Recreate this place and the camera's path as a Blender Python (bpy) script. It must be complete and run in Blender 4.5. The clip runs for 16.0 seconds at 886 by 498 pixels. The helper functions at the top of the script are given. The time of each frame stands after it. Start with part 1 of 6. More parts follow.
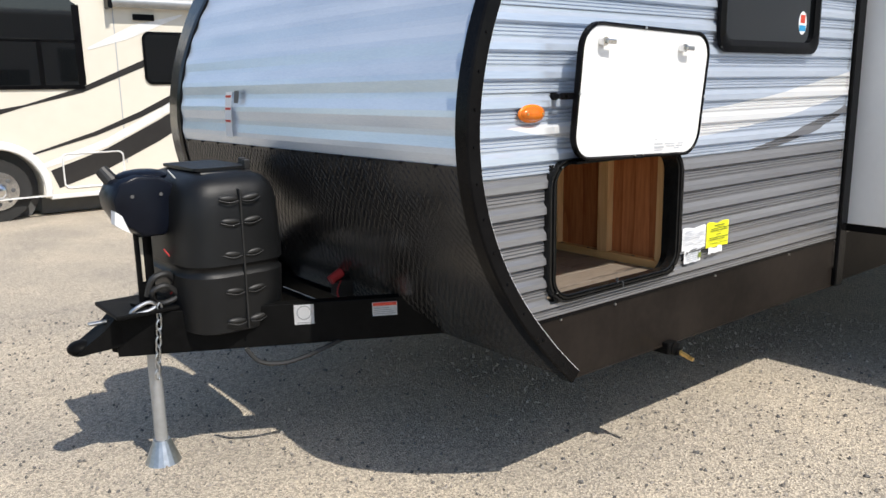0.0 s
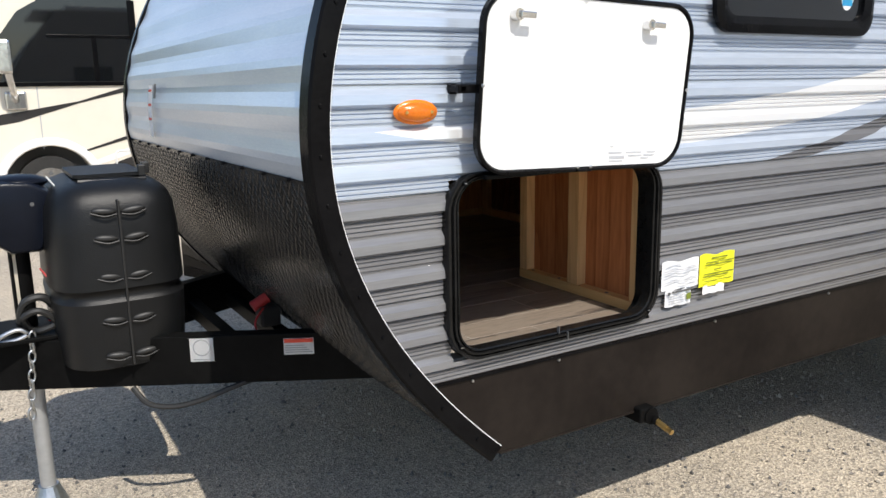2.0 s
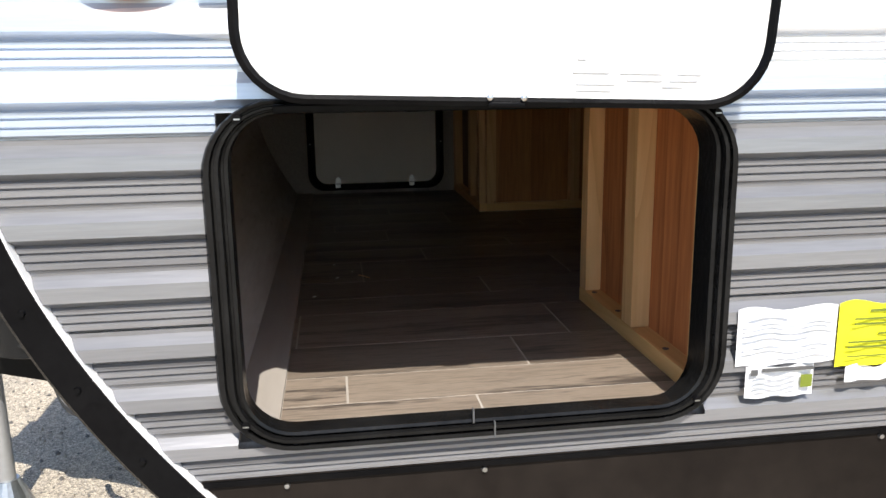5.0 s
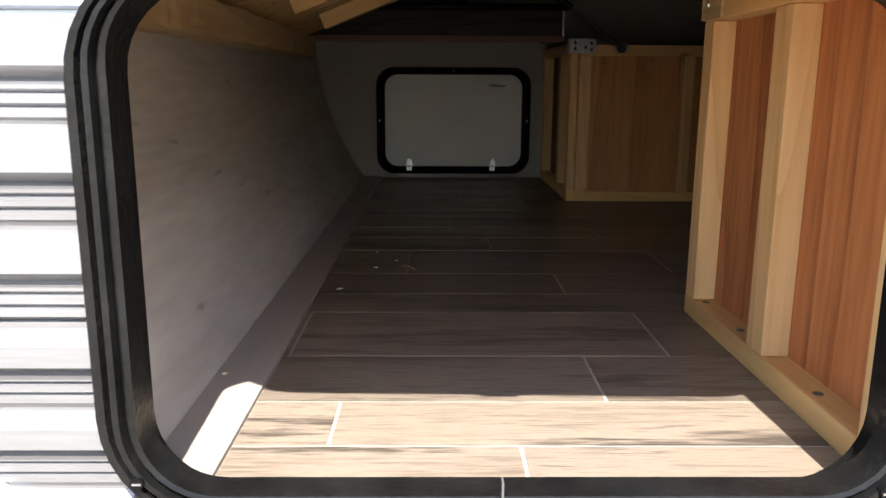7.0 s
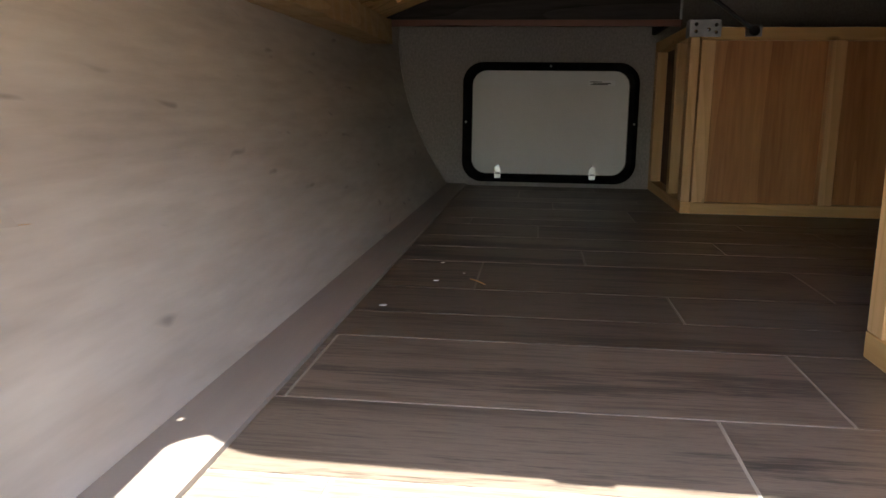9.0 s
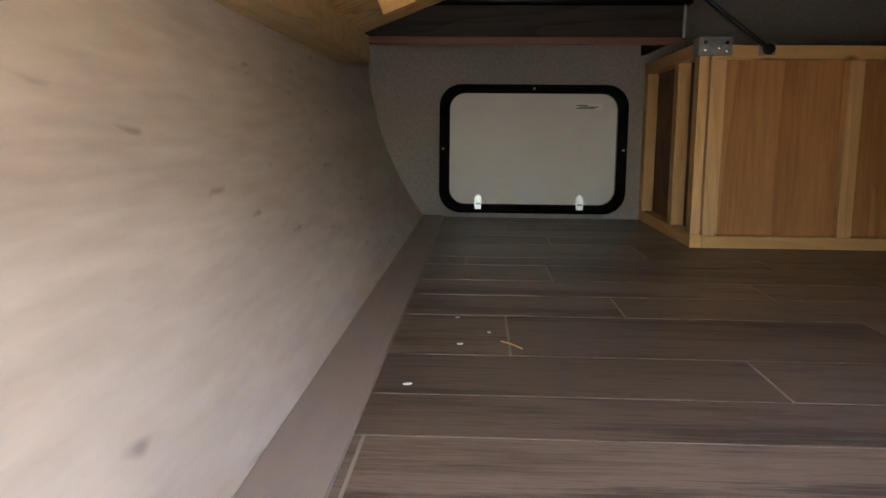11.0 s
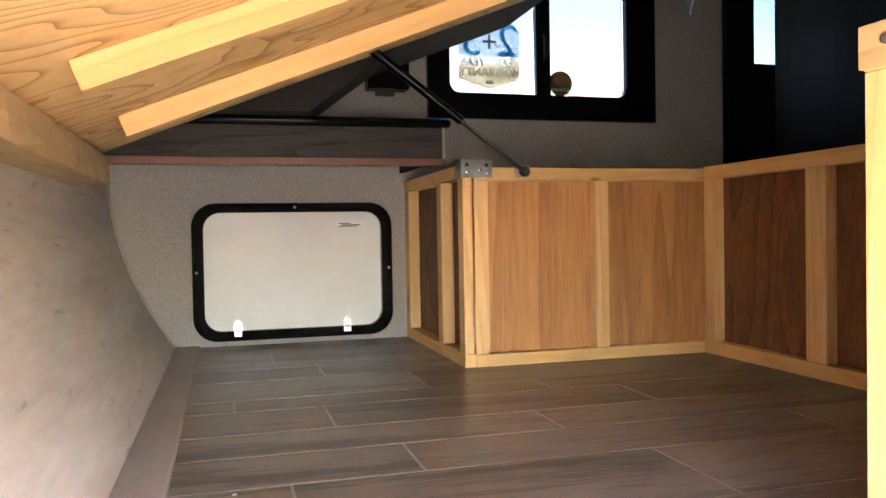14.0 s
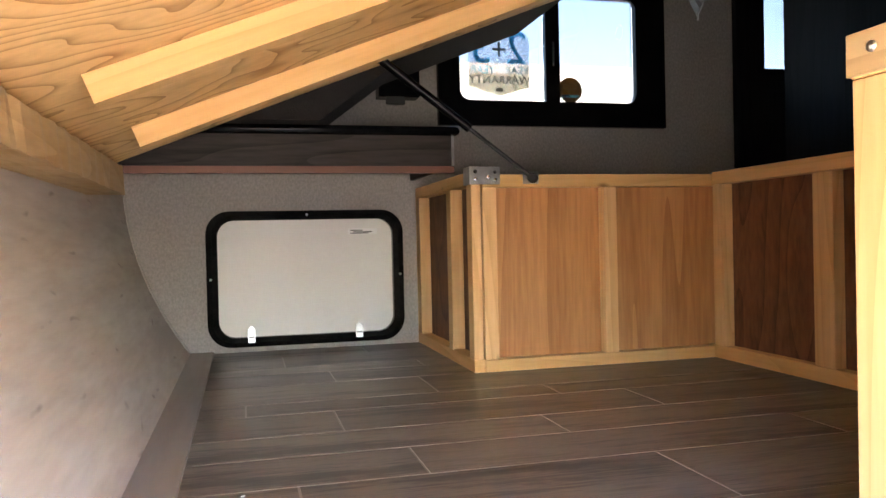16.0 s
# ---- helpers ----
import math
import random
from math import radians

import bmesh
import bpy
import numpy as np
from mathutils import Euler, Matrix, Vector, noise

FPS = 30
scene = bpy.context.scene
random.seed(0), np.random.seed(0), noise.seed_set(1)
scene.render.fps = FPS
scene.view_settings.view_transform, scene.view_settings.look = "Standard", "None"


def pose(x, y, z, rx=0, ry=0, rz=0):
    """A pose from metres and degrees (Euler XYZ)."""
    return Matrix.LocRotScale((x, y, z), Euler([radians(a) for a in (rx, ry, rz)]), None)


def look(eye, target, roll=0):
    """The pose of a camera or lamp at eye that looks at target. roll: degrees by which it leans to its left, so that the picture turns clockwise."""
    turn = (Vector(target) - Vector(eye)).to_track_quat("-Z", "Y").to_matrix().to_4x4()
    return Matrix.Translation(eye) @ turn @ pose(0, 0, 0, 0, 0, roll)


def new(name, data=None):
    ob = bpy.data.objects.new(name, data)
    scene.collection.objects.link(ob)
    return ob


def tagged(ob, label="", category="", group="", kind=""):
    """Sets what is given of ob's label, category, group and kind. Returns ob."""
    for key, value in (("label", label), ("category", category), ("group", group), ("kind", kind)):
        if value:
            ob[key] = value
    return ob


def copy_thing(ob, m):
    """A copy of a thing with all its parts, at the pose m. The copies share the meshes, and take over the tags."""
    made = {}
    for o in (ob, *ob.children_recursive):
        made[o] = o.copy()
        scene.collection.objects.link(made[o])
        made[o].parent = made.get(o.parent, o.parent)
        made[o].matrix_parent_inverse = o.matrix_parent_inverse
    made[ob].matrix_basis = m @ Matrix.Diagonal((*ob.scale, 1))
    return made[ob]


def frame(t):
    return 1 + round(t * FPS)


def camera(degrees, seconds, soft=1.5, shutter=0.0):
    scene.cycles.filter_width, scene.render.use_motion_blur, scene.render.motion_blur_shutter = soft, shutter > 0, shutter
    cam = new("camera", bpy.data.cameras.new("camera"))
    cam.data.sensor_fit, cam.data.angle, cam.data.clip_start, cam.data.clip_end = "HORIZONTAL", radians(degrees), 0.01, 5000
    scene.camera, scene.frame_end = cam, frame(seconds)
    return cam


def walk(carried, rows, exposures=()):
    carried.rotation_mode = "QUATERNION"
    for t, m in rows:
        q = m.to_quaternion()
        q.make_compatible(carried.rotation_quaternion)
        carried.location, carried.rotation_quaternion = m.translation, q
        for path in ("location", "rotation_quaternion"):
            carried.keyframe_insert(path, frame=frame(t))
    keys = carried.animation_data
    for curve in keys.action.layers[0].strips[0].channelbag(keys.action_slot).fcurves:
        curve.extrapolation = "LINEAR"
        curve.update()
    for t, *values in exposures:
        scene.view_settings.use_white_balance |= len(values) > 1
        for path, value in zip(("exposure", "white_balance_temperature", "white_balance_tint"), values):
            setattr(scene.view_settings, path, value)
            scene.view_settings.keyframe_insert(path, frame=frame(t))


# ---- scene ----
cam = camera(59.4, 16.0)

PATH = [
    (0, (-1.969, -1.606, 1.374), (-0.743, -0.078, 0.968), -1.0),
    (0.5, (-1.789, -1.578, 1.381), (-0.586, -0.039, 0.949), -1.0),
    (1, (-1.621, -1.539, 1.37), (-0.436, 0.012, 0.933), -0.7),
    (1.5, (-1.397, -1.509, 1.359), (-0.285, 0.101, 0.951), -1.4),
    (2, (-1.184, -1.487, 1.348), (-0.173, 0.191, 0.941), -1.0),
    (2.5, (-0.977, -1.419, 1.323), (-0.09, 0.312, 0.858), -1.1),
    (3, (-0.776, -1.326, 1.314), (0.019, 0.448, 0.843), -0.8),
    (3.5, (-0.598, -1.247, 1.305), (0.074, 0.58, 0.846), -1.2),
    (3.7, (-0.515, -1.22, 1.307), (0.09, 0.627, 0.835), -1.4),
    (5.8, (-0.06, -0.81, 1.114), (0.087, 1.15, 0.746), 0.3),
    (6, (-0.056, -0.776, 1.115), (0.062, 1.188, 0.757), 0.4),
    (6.3, (-0.039, -0.72, 1.097), (0.015, 1.244, 0.728), 0.1),
    (6.5, (-0.041, -0.69, 1.092), (0.006, 1.273, 0.71), 0.3),
    (7, (-0.022, -0.599, 1.068), (0, 1.356, 0.647), 0.3),
    (7.5, (-0.007, -0.519, 1.05), (-0.059, 1.429, 0.602), 0.6),
    (8, (0.018, -0.436, 1.032), (-0.116, 1.507, 0.577), 0.2),
    (8.5, (0.031, -0.365, 1.012), (-0.154, 1.587, 0.615), 0.3),
    (9, (0.012, -0.28, 0.979), (-0.22, 1.672, 0.614), 0.7),
    (9.2, (0.001, -0.254, 0.973), (-0.221, 1.7, 0.606), 0.7),
    (11.3, (-0.13, -0.045, 0.98), (-0.163, 1.935, 0.706), 0.4),
    (11.5, (-0.136, -0.032, 0.988), (-0.121, 1.952, 0.735), 0.3),
    (12, (-0.14, 0.008, 1.003), (0.007, 1.992, 0.802), 0.1),
    (12.5, (-0.138, 0.033, 1.008), (0.153, 2.002, 0.813), -0.3),
    (13, (-0.138, 0.047, 1.01), (0.277, 1.995, 0.835), -0.7),
    (13.5, (-0.143, 0.056, 1.017), (0.351, 1.99, 0.894), -0.9),
    (14, (-0.149, 0.056, 1.026), (0.39, 1.982, 0.984), -1.0),
    (14.5, (-0.145, 0.059, 1.038), (0.405, 1.982, 1.063), -1.2),
    (15, (-0.141, 0.046, 1.034), (0.398, 1.97, 1.124), -1.1),
    (15.5, (-0.137, 0.046, 1.031), (0.395, 1.973, 1.086), -1.4),
    (16, (-0.137, 0.033, 1.026), (0.361, 1.97, 1.001), -1.3),
]
walk(cam, [(t, look(eye, aim, roll)) for t, eye, aim, roll in PATH],
     exposures=[(0, 0.1, 6500, 10), (3.5, 0.25, 6500, 10), (6, 1.2, 6500, 10), (7, 1.85, 6550, 10), (8, 2.1, 6600, 10), (9, 2.6, 6650, 10), (11.5, 3.8, 6750, 10), (12.5, 4.5, 6750, 10), (13.5, 5.2, 6750, 10), (14.5, 5.55, 6600, 14), (16, 5.2, 6550, 14)])

# ---- sky, sun ----
SUN = Vector((0.03, -0.74, 1.0)).normalized()
world = bpy.data.worlds.new("sky")
scene.world = world
world.use_nodes = True
wn = world.node_tree
sky = wn.nodes.new("ShaderNodeTexSky")
sky.sky_type, sky.sun_disc = "NISHITA", False
sky.sun_elevation, sky.sun_rotation = math.asin(SUN.z), math.atan2(SUN.x, SUN.y)
wn.nodes["Background"].inputs[1].default_value = 0.15
wn.links.new(sky.outputs[0], wn.nodes["Background"].inputs[0])
sun = new("sun", bpy.data.lights.new("sun", "SUN"))
sun.data.energy, sun.data.angle, sun.data.color = 4.6, radians(0.53), (1.0, 0.95, 0.87)
sun.matrix_world = look(SUN * 30, (0, 0, 0))


# ---- materials ----
def mat(name, c1, c2=None, scale=8.0, rough=0.5, metal=0.0, bump=0.0, stretch=(1, 1, 1), fine=60.0, bump_scale=None, spec=0.5, random_tint=0.0, detail=5.0):
    """Two-tone noise surface with a finer grain over it and a little relief."""
    m = bpy.data.materials.new(name)
    m.use_nodes = True
    t = m.node_tree
    n, l = t.nodes, t.links
    p = n["Principled BSDF"]
    p.inputs["Roughness"].default_value, p.inputs["Metallic"].default_value = rough, metal
    p.inputs["Specular IOR Level"].default_value = spec
    c2 = c2 or tuple(0.82 * c for c in c1)
    tc = n.new("ShaderNodeTexCoord")
    mp = n.new("ShaderNodeMapping")
    mp.inputs["Scale"].default_value = stretch
    info = n.new("ShaderNodeObjectInfo")
    off = n.new("ShaderNodeVectorMath")
    off.operation = "SCALE"
    off.inputs[0].default_value = (37, 23, 51)
    l.new(info.outputs["Random"], off.inputs["Scale"])
    add = n.new("ShaderNodeVectorMath")
    l.new(tc.outputs["Object"], add.inputs[0])
    l.new(off.outputs[0], add.inputs[1])
    l.new(add.outputs[0], mp.inputs["Vector"])
    a = n.new("ShaderNodeTexNoise")
    a.inputs["Scale"].default_value, a.inputs["Detail"].default_value = scale, detail
    l.new(mp.outputs[0], a.inputs["Vector"])
    b = n.new("ShaderNodeTexNoise")
    b.inputs["Scale"].default_value, b.inputs["Detail"].default_value = fine, 3
    l.new(mp.outputs[0], b.inputs["Vector"])
    s = n.new("ShaderNodeMath")
    s.operation = "MULTIPLY_ADD"
    s.inputs[1].default_value, s.inputs[2].default_value = 0.45, -0.22
    l.new(b.outputs[0], s.inputs[0])
    s2 = n.new("ShaderNodeMath")
    l.new(a.outputs[0], s2.inputs[0])
    l.new(s.outputs[0], s2.inputs[1])
    r = n.new("ShaderNodeValToRGB")
    r.color_ramp.elements[0].position, r.color_ramp.elements[1].position = 0.3, 0.7
    r.color_ramp.elements[0].color, r.color_ramp.elements[1].color = (*c2, 1), (*c1, 1)
    l.new(s2.outputs[0], r.inputs[0])
    colour = r.outputs[0]
    if random_tint:
        h = n.new("ShaderNodeHueSaturation")
        v = n.new("ShaderNodeMapRange")
        v.inputs["To Min"].default_value, v.inputs["To Max"].default_value = 1 - random_tint, 1 + random_tint
        l.new(info.outputs["Random"], v.inputs["Value"])
        l.new(v.outputs[0], h.inputs["Value"])
        l.new(colour, h.inputs["Color"])
        colour = h.outputs[0]
    l.new(colour, p.inputs["Base Color"])
    if bump:
        bn = n.new("ShaderNodeBump")
        bn.inputs["Strength"].default_value, bn.inputs["Distance"].default_value = bump, 0.004
        l.new((b if bump_scale is None else a).outputs[0], bn.inputs["Height"])
        l.new(bn.outputs[0], p.inputs["Normal"])
    return m


def wood(name, light, dark, rings=6.0, along=0, stretch=0.08, rough=0.55, contrast=1.0, distort=6.0, random_tint=0.12, knots=0.0, scale=1.0, relief=0.2, pores=1.0, warp_scale=4.0, sharp=3.0):
    """Grain lines drawn out along one axis, wavering, with fine pores."""
    m = bpy.data.materials.new(name)
    m.use_nodes = True
    t = m.node_tree
    n, l = t.nodes, t.links
    p = n["Principled BSDF"]
    p.inputs["Roughness"].default_value = rough
    p.inputs["Specular IOR Level"].default_value = 0.35
    tc, info = n.new("ShaderNodeTexCoord"), n.new("ShaderNodeObjectInfo")
    off = n.new("ShaderNodeVectorMath")
    off.operation = "SCALE"
    off.inputs[0].default_value = (13, 29, 17)
    l.new(info.outputs["Random"], off.inputs["Scale"])
    add = n.new("ShaderNodeVectorMath")
    l.new(tc.outputs["Object"], add.inputs[0])
    l.new(off.outputs[0], add.inputs[1])
    mp = n.new("ShaderNodeMapping")
    sc = [scale, scale, scale]
    sc[along] = stretch * scale
    mp.inputs["Scale"].default_value = sc
    l.new(add.outputs[0], mp.inputs["Vector"])
    warp = n.new("ShaderNodeTexNoise")
    warp.inputs["Scale"].default_value, warp.inputs["Detail"].default_value = warp_scale, 2
    l.new(mp.outputs[0], warp.inputs["Vector"])
    ring = n.new("ShaderNodeMath")
    ring.operation = "MULTIPLY"
    ring.inputs[1].default_value = rings * distort
    l.new(warp.outputs[0], ring.inputs[0])
    saw = n.new("ShaderNodeMath")
    saw.operation = "FRACT"
    l.new(ring.outputs[0], saw.inputs[0])
    grain = n.new("ShaderNodeTexNoise")
    grain.inputs["Scale"].default_value, grain.inputs["Detail"].default_value = 95.0, 5
    l.new(mp.outputs[0], grain.inputs["Vector"])
    pw = n.new("ShaderNodeMath")
    pw.operation = "POWER"
    pw.inputs[1].default_value = sharp
    l.new(saw.outputs[0], pw.inputs[0])
    mixv = n.new("ShaderNodeMath")
    mixv.operation = "MULTIPLY_ADD"
    mixv.inputs[1].default_value = 0.55 * contrast
    l.new(pw.outputs[0], mixv.inputs[0])
    g2 = n.new("ShaderNodeMapRange")
    g2.inputs["From Min"].default_value, g2.inputs["From Max"].default_value = 0.35, 0.7
    g2.inputs["To Min"].default_value, g2.inputs["To Max"].default_value = 0.0, 0.5 * contrast * pores
    l.new(grain.outputs[0], g2.inputs["Value"])
    l.new(g2.outputs[0], mixv.inputs[2])
    mix = n.new("ShaderNodeMix")
    mix.data_type = "RGBA"
    mix.inputs[6].default_value, mix.inputs[7].default_value = (*light, 1), (*dark, 1)
    l.new(mixv.outputs[0], mix.inputs[0])
    h = n.new("ShaderNodeHueSaturation")
    v = n.new("ShaderNodeMapRange")
    v.inputs["To Min"].default_value, v.inputs["To Max"].default_value = 1 - random_tint, 1 + random_tint
    l.new(info.outputs["Random"], v.inputs["Value"])
    l.new(v.outputs[0], h.inputs["Value"])
    l.new(mix.outputs[2], h.inputs["Color"])
    colour = h.outputs[0]
    if knots:
        k = n.new("ShaderNodeTexVoronoi")
        k.inputs["Scale"].default_value = 8.5
        km = n.new("ShaderNodeMapping")
        ks = [1.0, 1.0, 1.0]
        ks[along] = 0.45
        km.inputs["Scale"].default_value = ks
        l.new(add.outputs[0], km.inputs["Vector"])
        l.new(km.outputs[0], k.inputs["Vector"])
        kr = n.new("ShaderNodeMapRange")
        kr.inputs["From Min"].default_value, kr.inputs["From Max"].default_value = 0.035, 0.085
        kr.inputs["To Min"].default_value, kr.inputs["To Max"].default_value = knots, 0.0
        l.new(k.outputs["Distance"], kr.inputs["Value"])
        kmix = n.new("ShaderNodeMix")
        kmix.data_type = "RGBA"
        kmix.inputs[7].default_value = (*[0.35 * c for c in dark], 1)
        l.new(kr.outputs[0], kmix.inputs[0])
        l.new(colour, kmix.inputs[6])
        colour = kmix.outputs[2]
    l.new(colour, p.inputs["Base Color"])
    bn = n.new("ShaderNodeBump")
    bn.inputs["Strength"].default_value, bn.inputs["Distance"].default_value = relief, 0.002
    l.new(grain.outputs[0], bn.inputs["Height"])
    l.new(bn.outputs[0], p.inputs["Normal"])
    return m


def clear_glass(name, tint, gloss=1.5):
    m = bpy.data.materials.new(name)
    m.use_nodes = True
    n, l = m.node_tree.nodes, m.node_tree.links
    n.remove(n["Principled BSDF"])
    tr, gl, mx, fr = n.new("ShaderNodeBsdfTransparent"), n.new("ShaderNodeBsdfGlossy"), n.new("ShaderNodeMixShader"), n.new("ShaderNodeFresnel")
    tr.inputs[0].default_value, gl.inputs["Roughness"].default_value = (*tint, 1), 0.02
    fr.inputs[0].default_value = gloss
    l.new(fr.outputs[0], mx.inputs[0])
    l.new(tr.outputs[0], mx.inputs[1])
    l.new(gl.outputs[0], mx.inputs[2])
    l.new(mx.outputs[0], n["Material Output"].inputs[0])
    return m


def siding_paint(name, base, low, graphics=True):
    """Pre-painted siding: base colour with soft bands, and the swoosh graphics laid out along the wall."""
    m = mat(name, base, low, scale=1.5, rough=0.25, metal=0.45, stretch=(0.3, 1, 6), fine=40, bump=0.05)
    if not graphics:
        return m
    n, l = m.node_tree.nodes, m.node_tree.links
    p = n["Principled BSDF"]
    old = p.inputs["Base Color"].links[0].from_socket
    tc, sep = n.new("ShaderNodeTexCoord"), n.new("ShaderNodeSeparateXYZ")
    l.new(tc.outputs["Object"], sep.inputs[0])

    def curve_of(points):
        c = n.new("ShaderNodeFloatCurve")
        cm = c.mapping.curves[0]
        while len(cm.points) > 2:
            cm.points.remove(cm.points[1])
        for i, (x, z) in enumerate(points):
            q = ((x + 1) / 4, z - 1)
            if i == 0:
                cm.points[0].location = q
            elif i == len(points) - 1:
                cm.points[len(cm.points) - 1].location = q
            else:
                cm.points.new(*q)
        c.mapping.update()
        k = n.new("ShaderNodeMath")
        k.operation = "MULTIPLY_ADD"
        k.inputs[1].default_value, k.inputs[2].default_value = 0.25, 0.25
        l.new(sep.outputs[0], k.inputs[0])
        l.new(k.outputs[0], c.inputs["Value"])
        up = n.new("ShaderNodeMath")
        up.inputs[1].default_value = 1.0
        l.new(c.outputs[0], up.inputs[0])
        return up.outputs[0]

    def between(lo, hi):
        a, b, c = n.new("ShaderNodeMath"), n.new("ShaderNodeMath"), n.new("ShaderNodeMath")
        a.operation, b.operation, c.operation = "GREATER_THAN", "LESS_THAN", "MULTIPLY"
        l.new(sep.outputs[2], a.inputs[0]), l.new(curve_of(lo), a.inputs[1])
        l.new(sep.outputs[2], b.inputs[0]), l.new(curve_of(hi), b.inputs[1])
        l.new(a.outputs[0], c.inputs[0]), l.new(b.outputs[0], c.inputs[1])
        return c.outputs[0]

    white = between([(-0.53, 1.416), (-0.26, 1.375), (0.48, 1.335), (0.86, 1.357), (1.84, 1.484)], [(-0.53, 1.414), (-0.26, 1.424), (0.475, 1.436), (0.93, 1.472), (1.84, 1.595)])
    grey = between([(0.86, 1.262), (1.05, 1.252), (1.3, 1.279), (1.84, 1.40)], [(0.86, 1.25), (1.0, 1.268), (1.3, 1.32), (1.84, 1.435)])
    for mask, colour in ((white, (0.86, 0.86, 0.86)), (grey, (0.2, 0.2, 0.21))):
        mx = n.new("ShaderNodeMix")
        mx.data_type = "RGBA"
        mx.inputs[7].default_value = (*colour, 1)
        l.new(mask, mx.inputs[0])
        l.new(old, mx.inputs[6])
        old = mx.outputs[2]
    l.new(old, p.inputs["Base Color"])
    return m


def plank_print():
    """Printed oak vinyl: broad smoky bands along the plank, fine streaks and pores, its own tone on each plank."""
    m = bpy.data.materials.new("vinyl_plank")
    m.use_nodes = True
    n, l = m.node_tree.nodes, m.node_tree.links
    p = n["Principled BSDF"]
    p.inputs["Specular IOR Level"].default_value = 0.45
    tc, info, off, add = n.new("ShaderNodeTexCoord"), n.new("ShaderNodeObjectInfo"), n.new("ShaderNodeVectorMath"), n.new("ShaderNodeVectorMath")
    off.operation = "SCALE"
    off.inputs[0].default_value = (19, 31, 7)
    l.new(info.outputs["Random"], off.inputs["Scale"])
    l.new(tc.outputs["Object"], add.inputs[0]), l.new(off.outputs[0], add.inputs[1])
    outs = []
    for sx, sy, scale, detail, rough in ((0.10, 1, 11.0, 4, 0.55), (0.06, 1, 240.0, 4, 0.75), (0.14, 1, 42.0, 5, 0.7)):
        mp, t = n.new("ShaderNodeMapping"), n.new("ShaderNodeTexNoise")
        mp.inputs["Scale"].default_value = (sx, sy, 1)
        t.inputs["Scale"].default_value, t.inputs["Detail"].default_value, t.inputs["Roughness"].default_value = scale, detail, rough
        t.inputs["Distortion"].default_value = 0.6 if scale < 100 else 0.0
        l.new(add.outputs[0], mp.inputs[0]), l.new(mp.outputs[0], t.inputs["Vector"])
        outs.append(t.outputs[0])
    a, b = n.new("ShaderNodeMath"), n.new("ShaderNodeMath")
    a.operation = b.operation = "MULTIPLY_ADD"
    a.inputs[1].default_value, b.inputs[1].default_value = 0.65, 0.55
    l.new(outs[1], a.inputs[0]), l.new(outs[0], a.inputs[2])
    l.new(outs[2], b.inputs[0]), l.new(a.outputs[0], b.inputs[2])
    r = n.new("ShaderNodeValToRGB")
    e = r.color_ramp.elements
    e[0].position, e[0].color = 0.68, (0.062, 0.051, 0.043, 1)
    e[1].position, e[1].color = 1.18, (0.092, 0.073, 0.058, 1)
    k = e.new(0.90)
    k.color = (0.235, 0.192, 0.152, 1)
    e[2].position = 1.0
    sc = n.new("ShaderNodeMapRange")
    sc.inputs["From Min"].default_value, sc.inputs["From Max"].default_value = 0.83, 1.33
    e[0].position, e[1].position = 0.15, 0.48
    l.new(b.outputs[0], sc.inputs["Value"])
    l.new(sc.outputs[0], r.inputs[0])
    h, v = n.new("ShaderNodeHueSaturation"), n.new("ShaderNodeMapRange")
    v.inputs["To Min"].default_value, v.inputs["To Max"].default_value = 0.78, 1.25
    l.new(info.outputs["Random"], v.inputs["Value"])
    l.new(v.outputs[0], h.inputs["Value"]), l.new(r.outputs[0], h.inputs["Color"])
    l.new(h.outputs[0], p.inputs["Base Color"])
    ro = n.new("ShaderNodeMapRange")
    ro.inputs["To Min"].default_value, ro.inputs["To Max"].default_value = 0.26, 0.46
    l.new(outs[1], ro.inputs["Value"]), l.new(ro.outputs[0], p.inputs["Roughness"])
    bn = n.new("ShaderNodeBump")
    bn.inputs["Strength"].default_value, bn.inputs["Distance"].default_value = 0.2, 0.001
    l.new(outs[1], bn.inputs["Height"]), l.new(bn.outputs[0], p.inputs["Normal"])
    return m


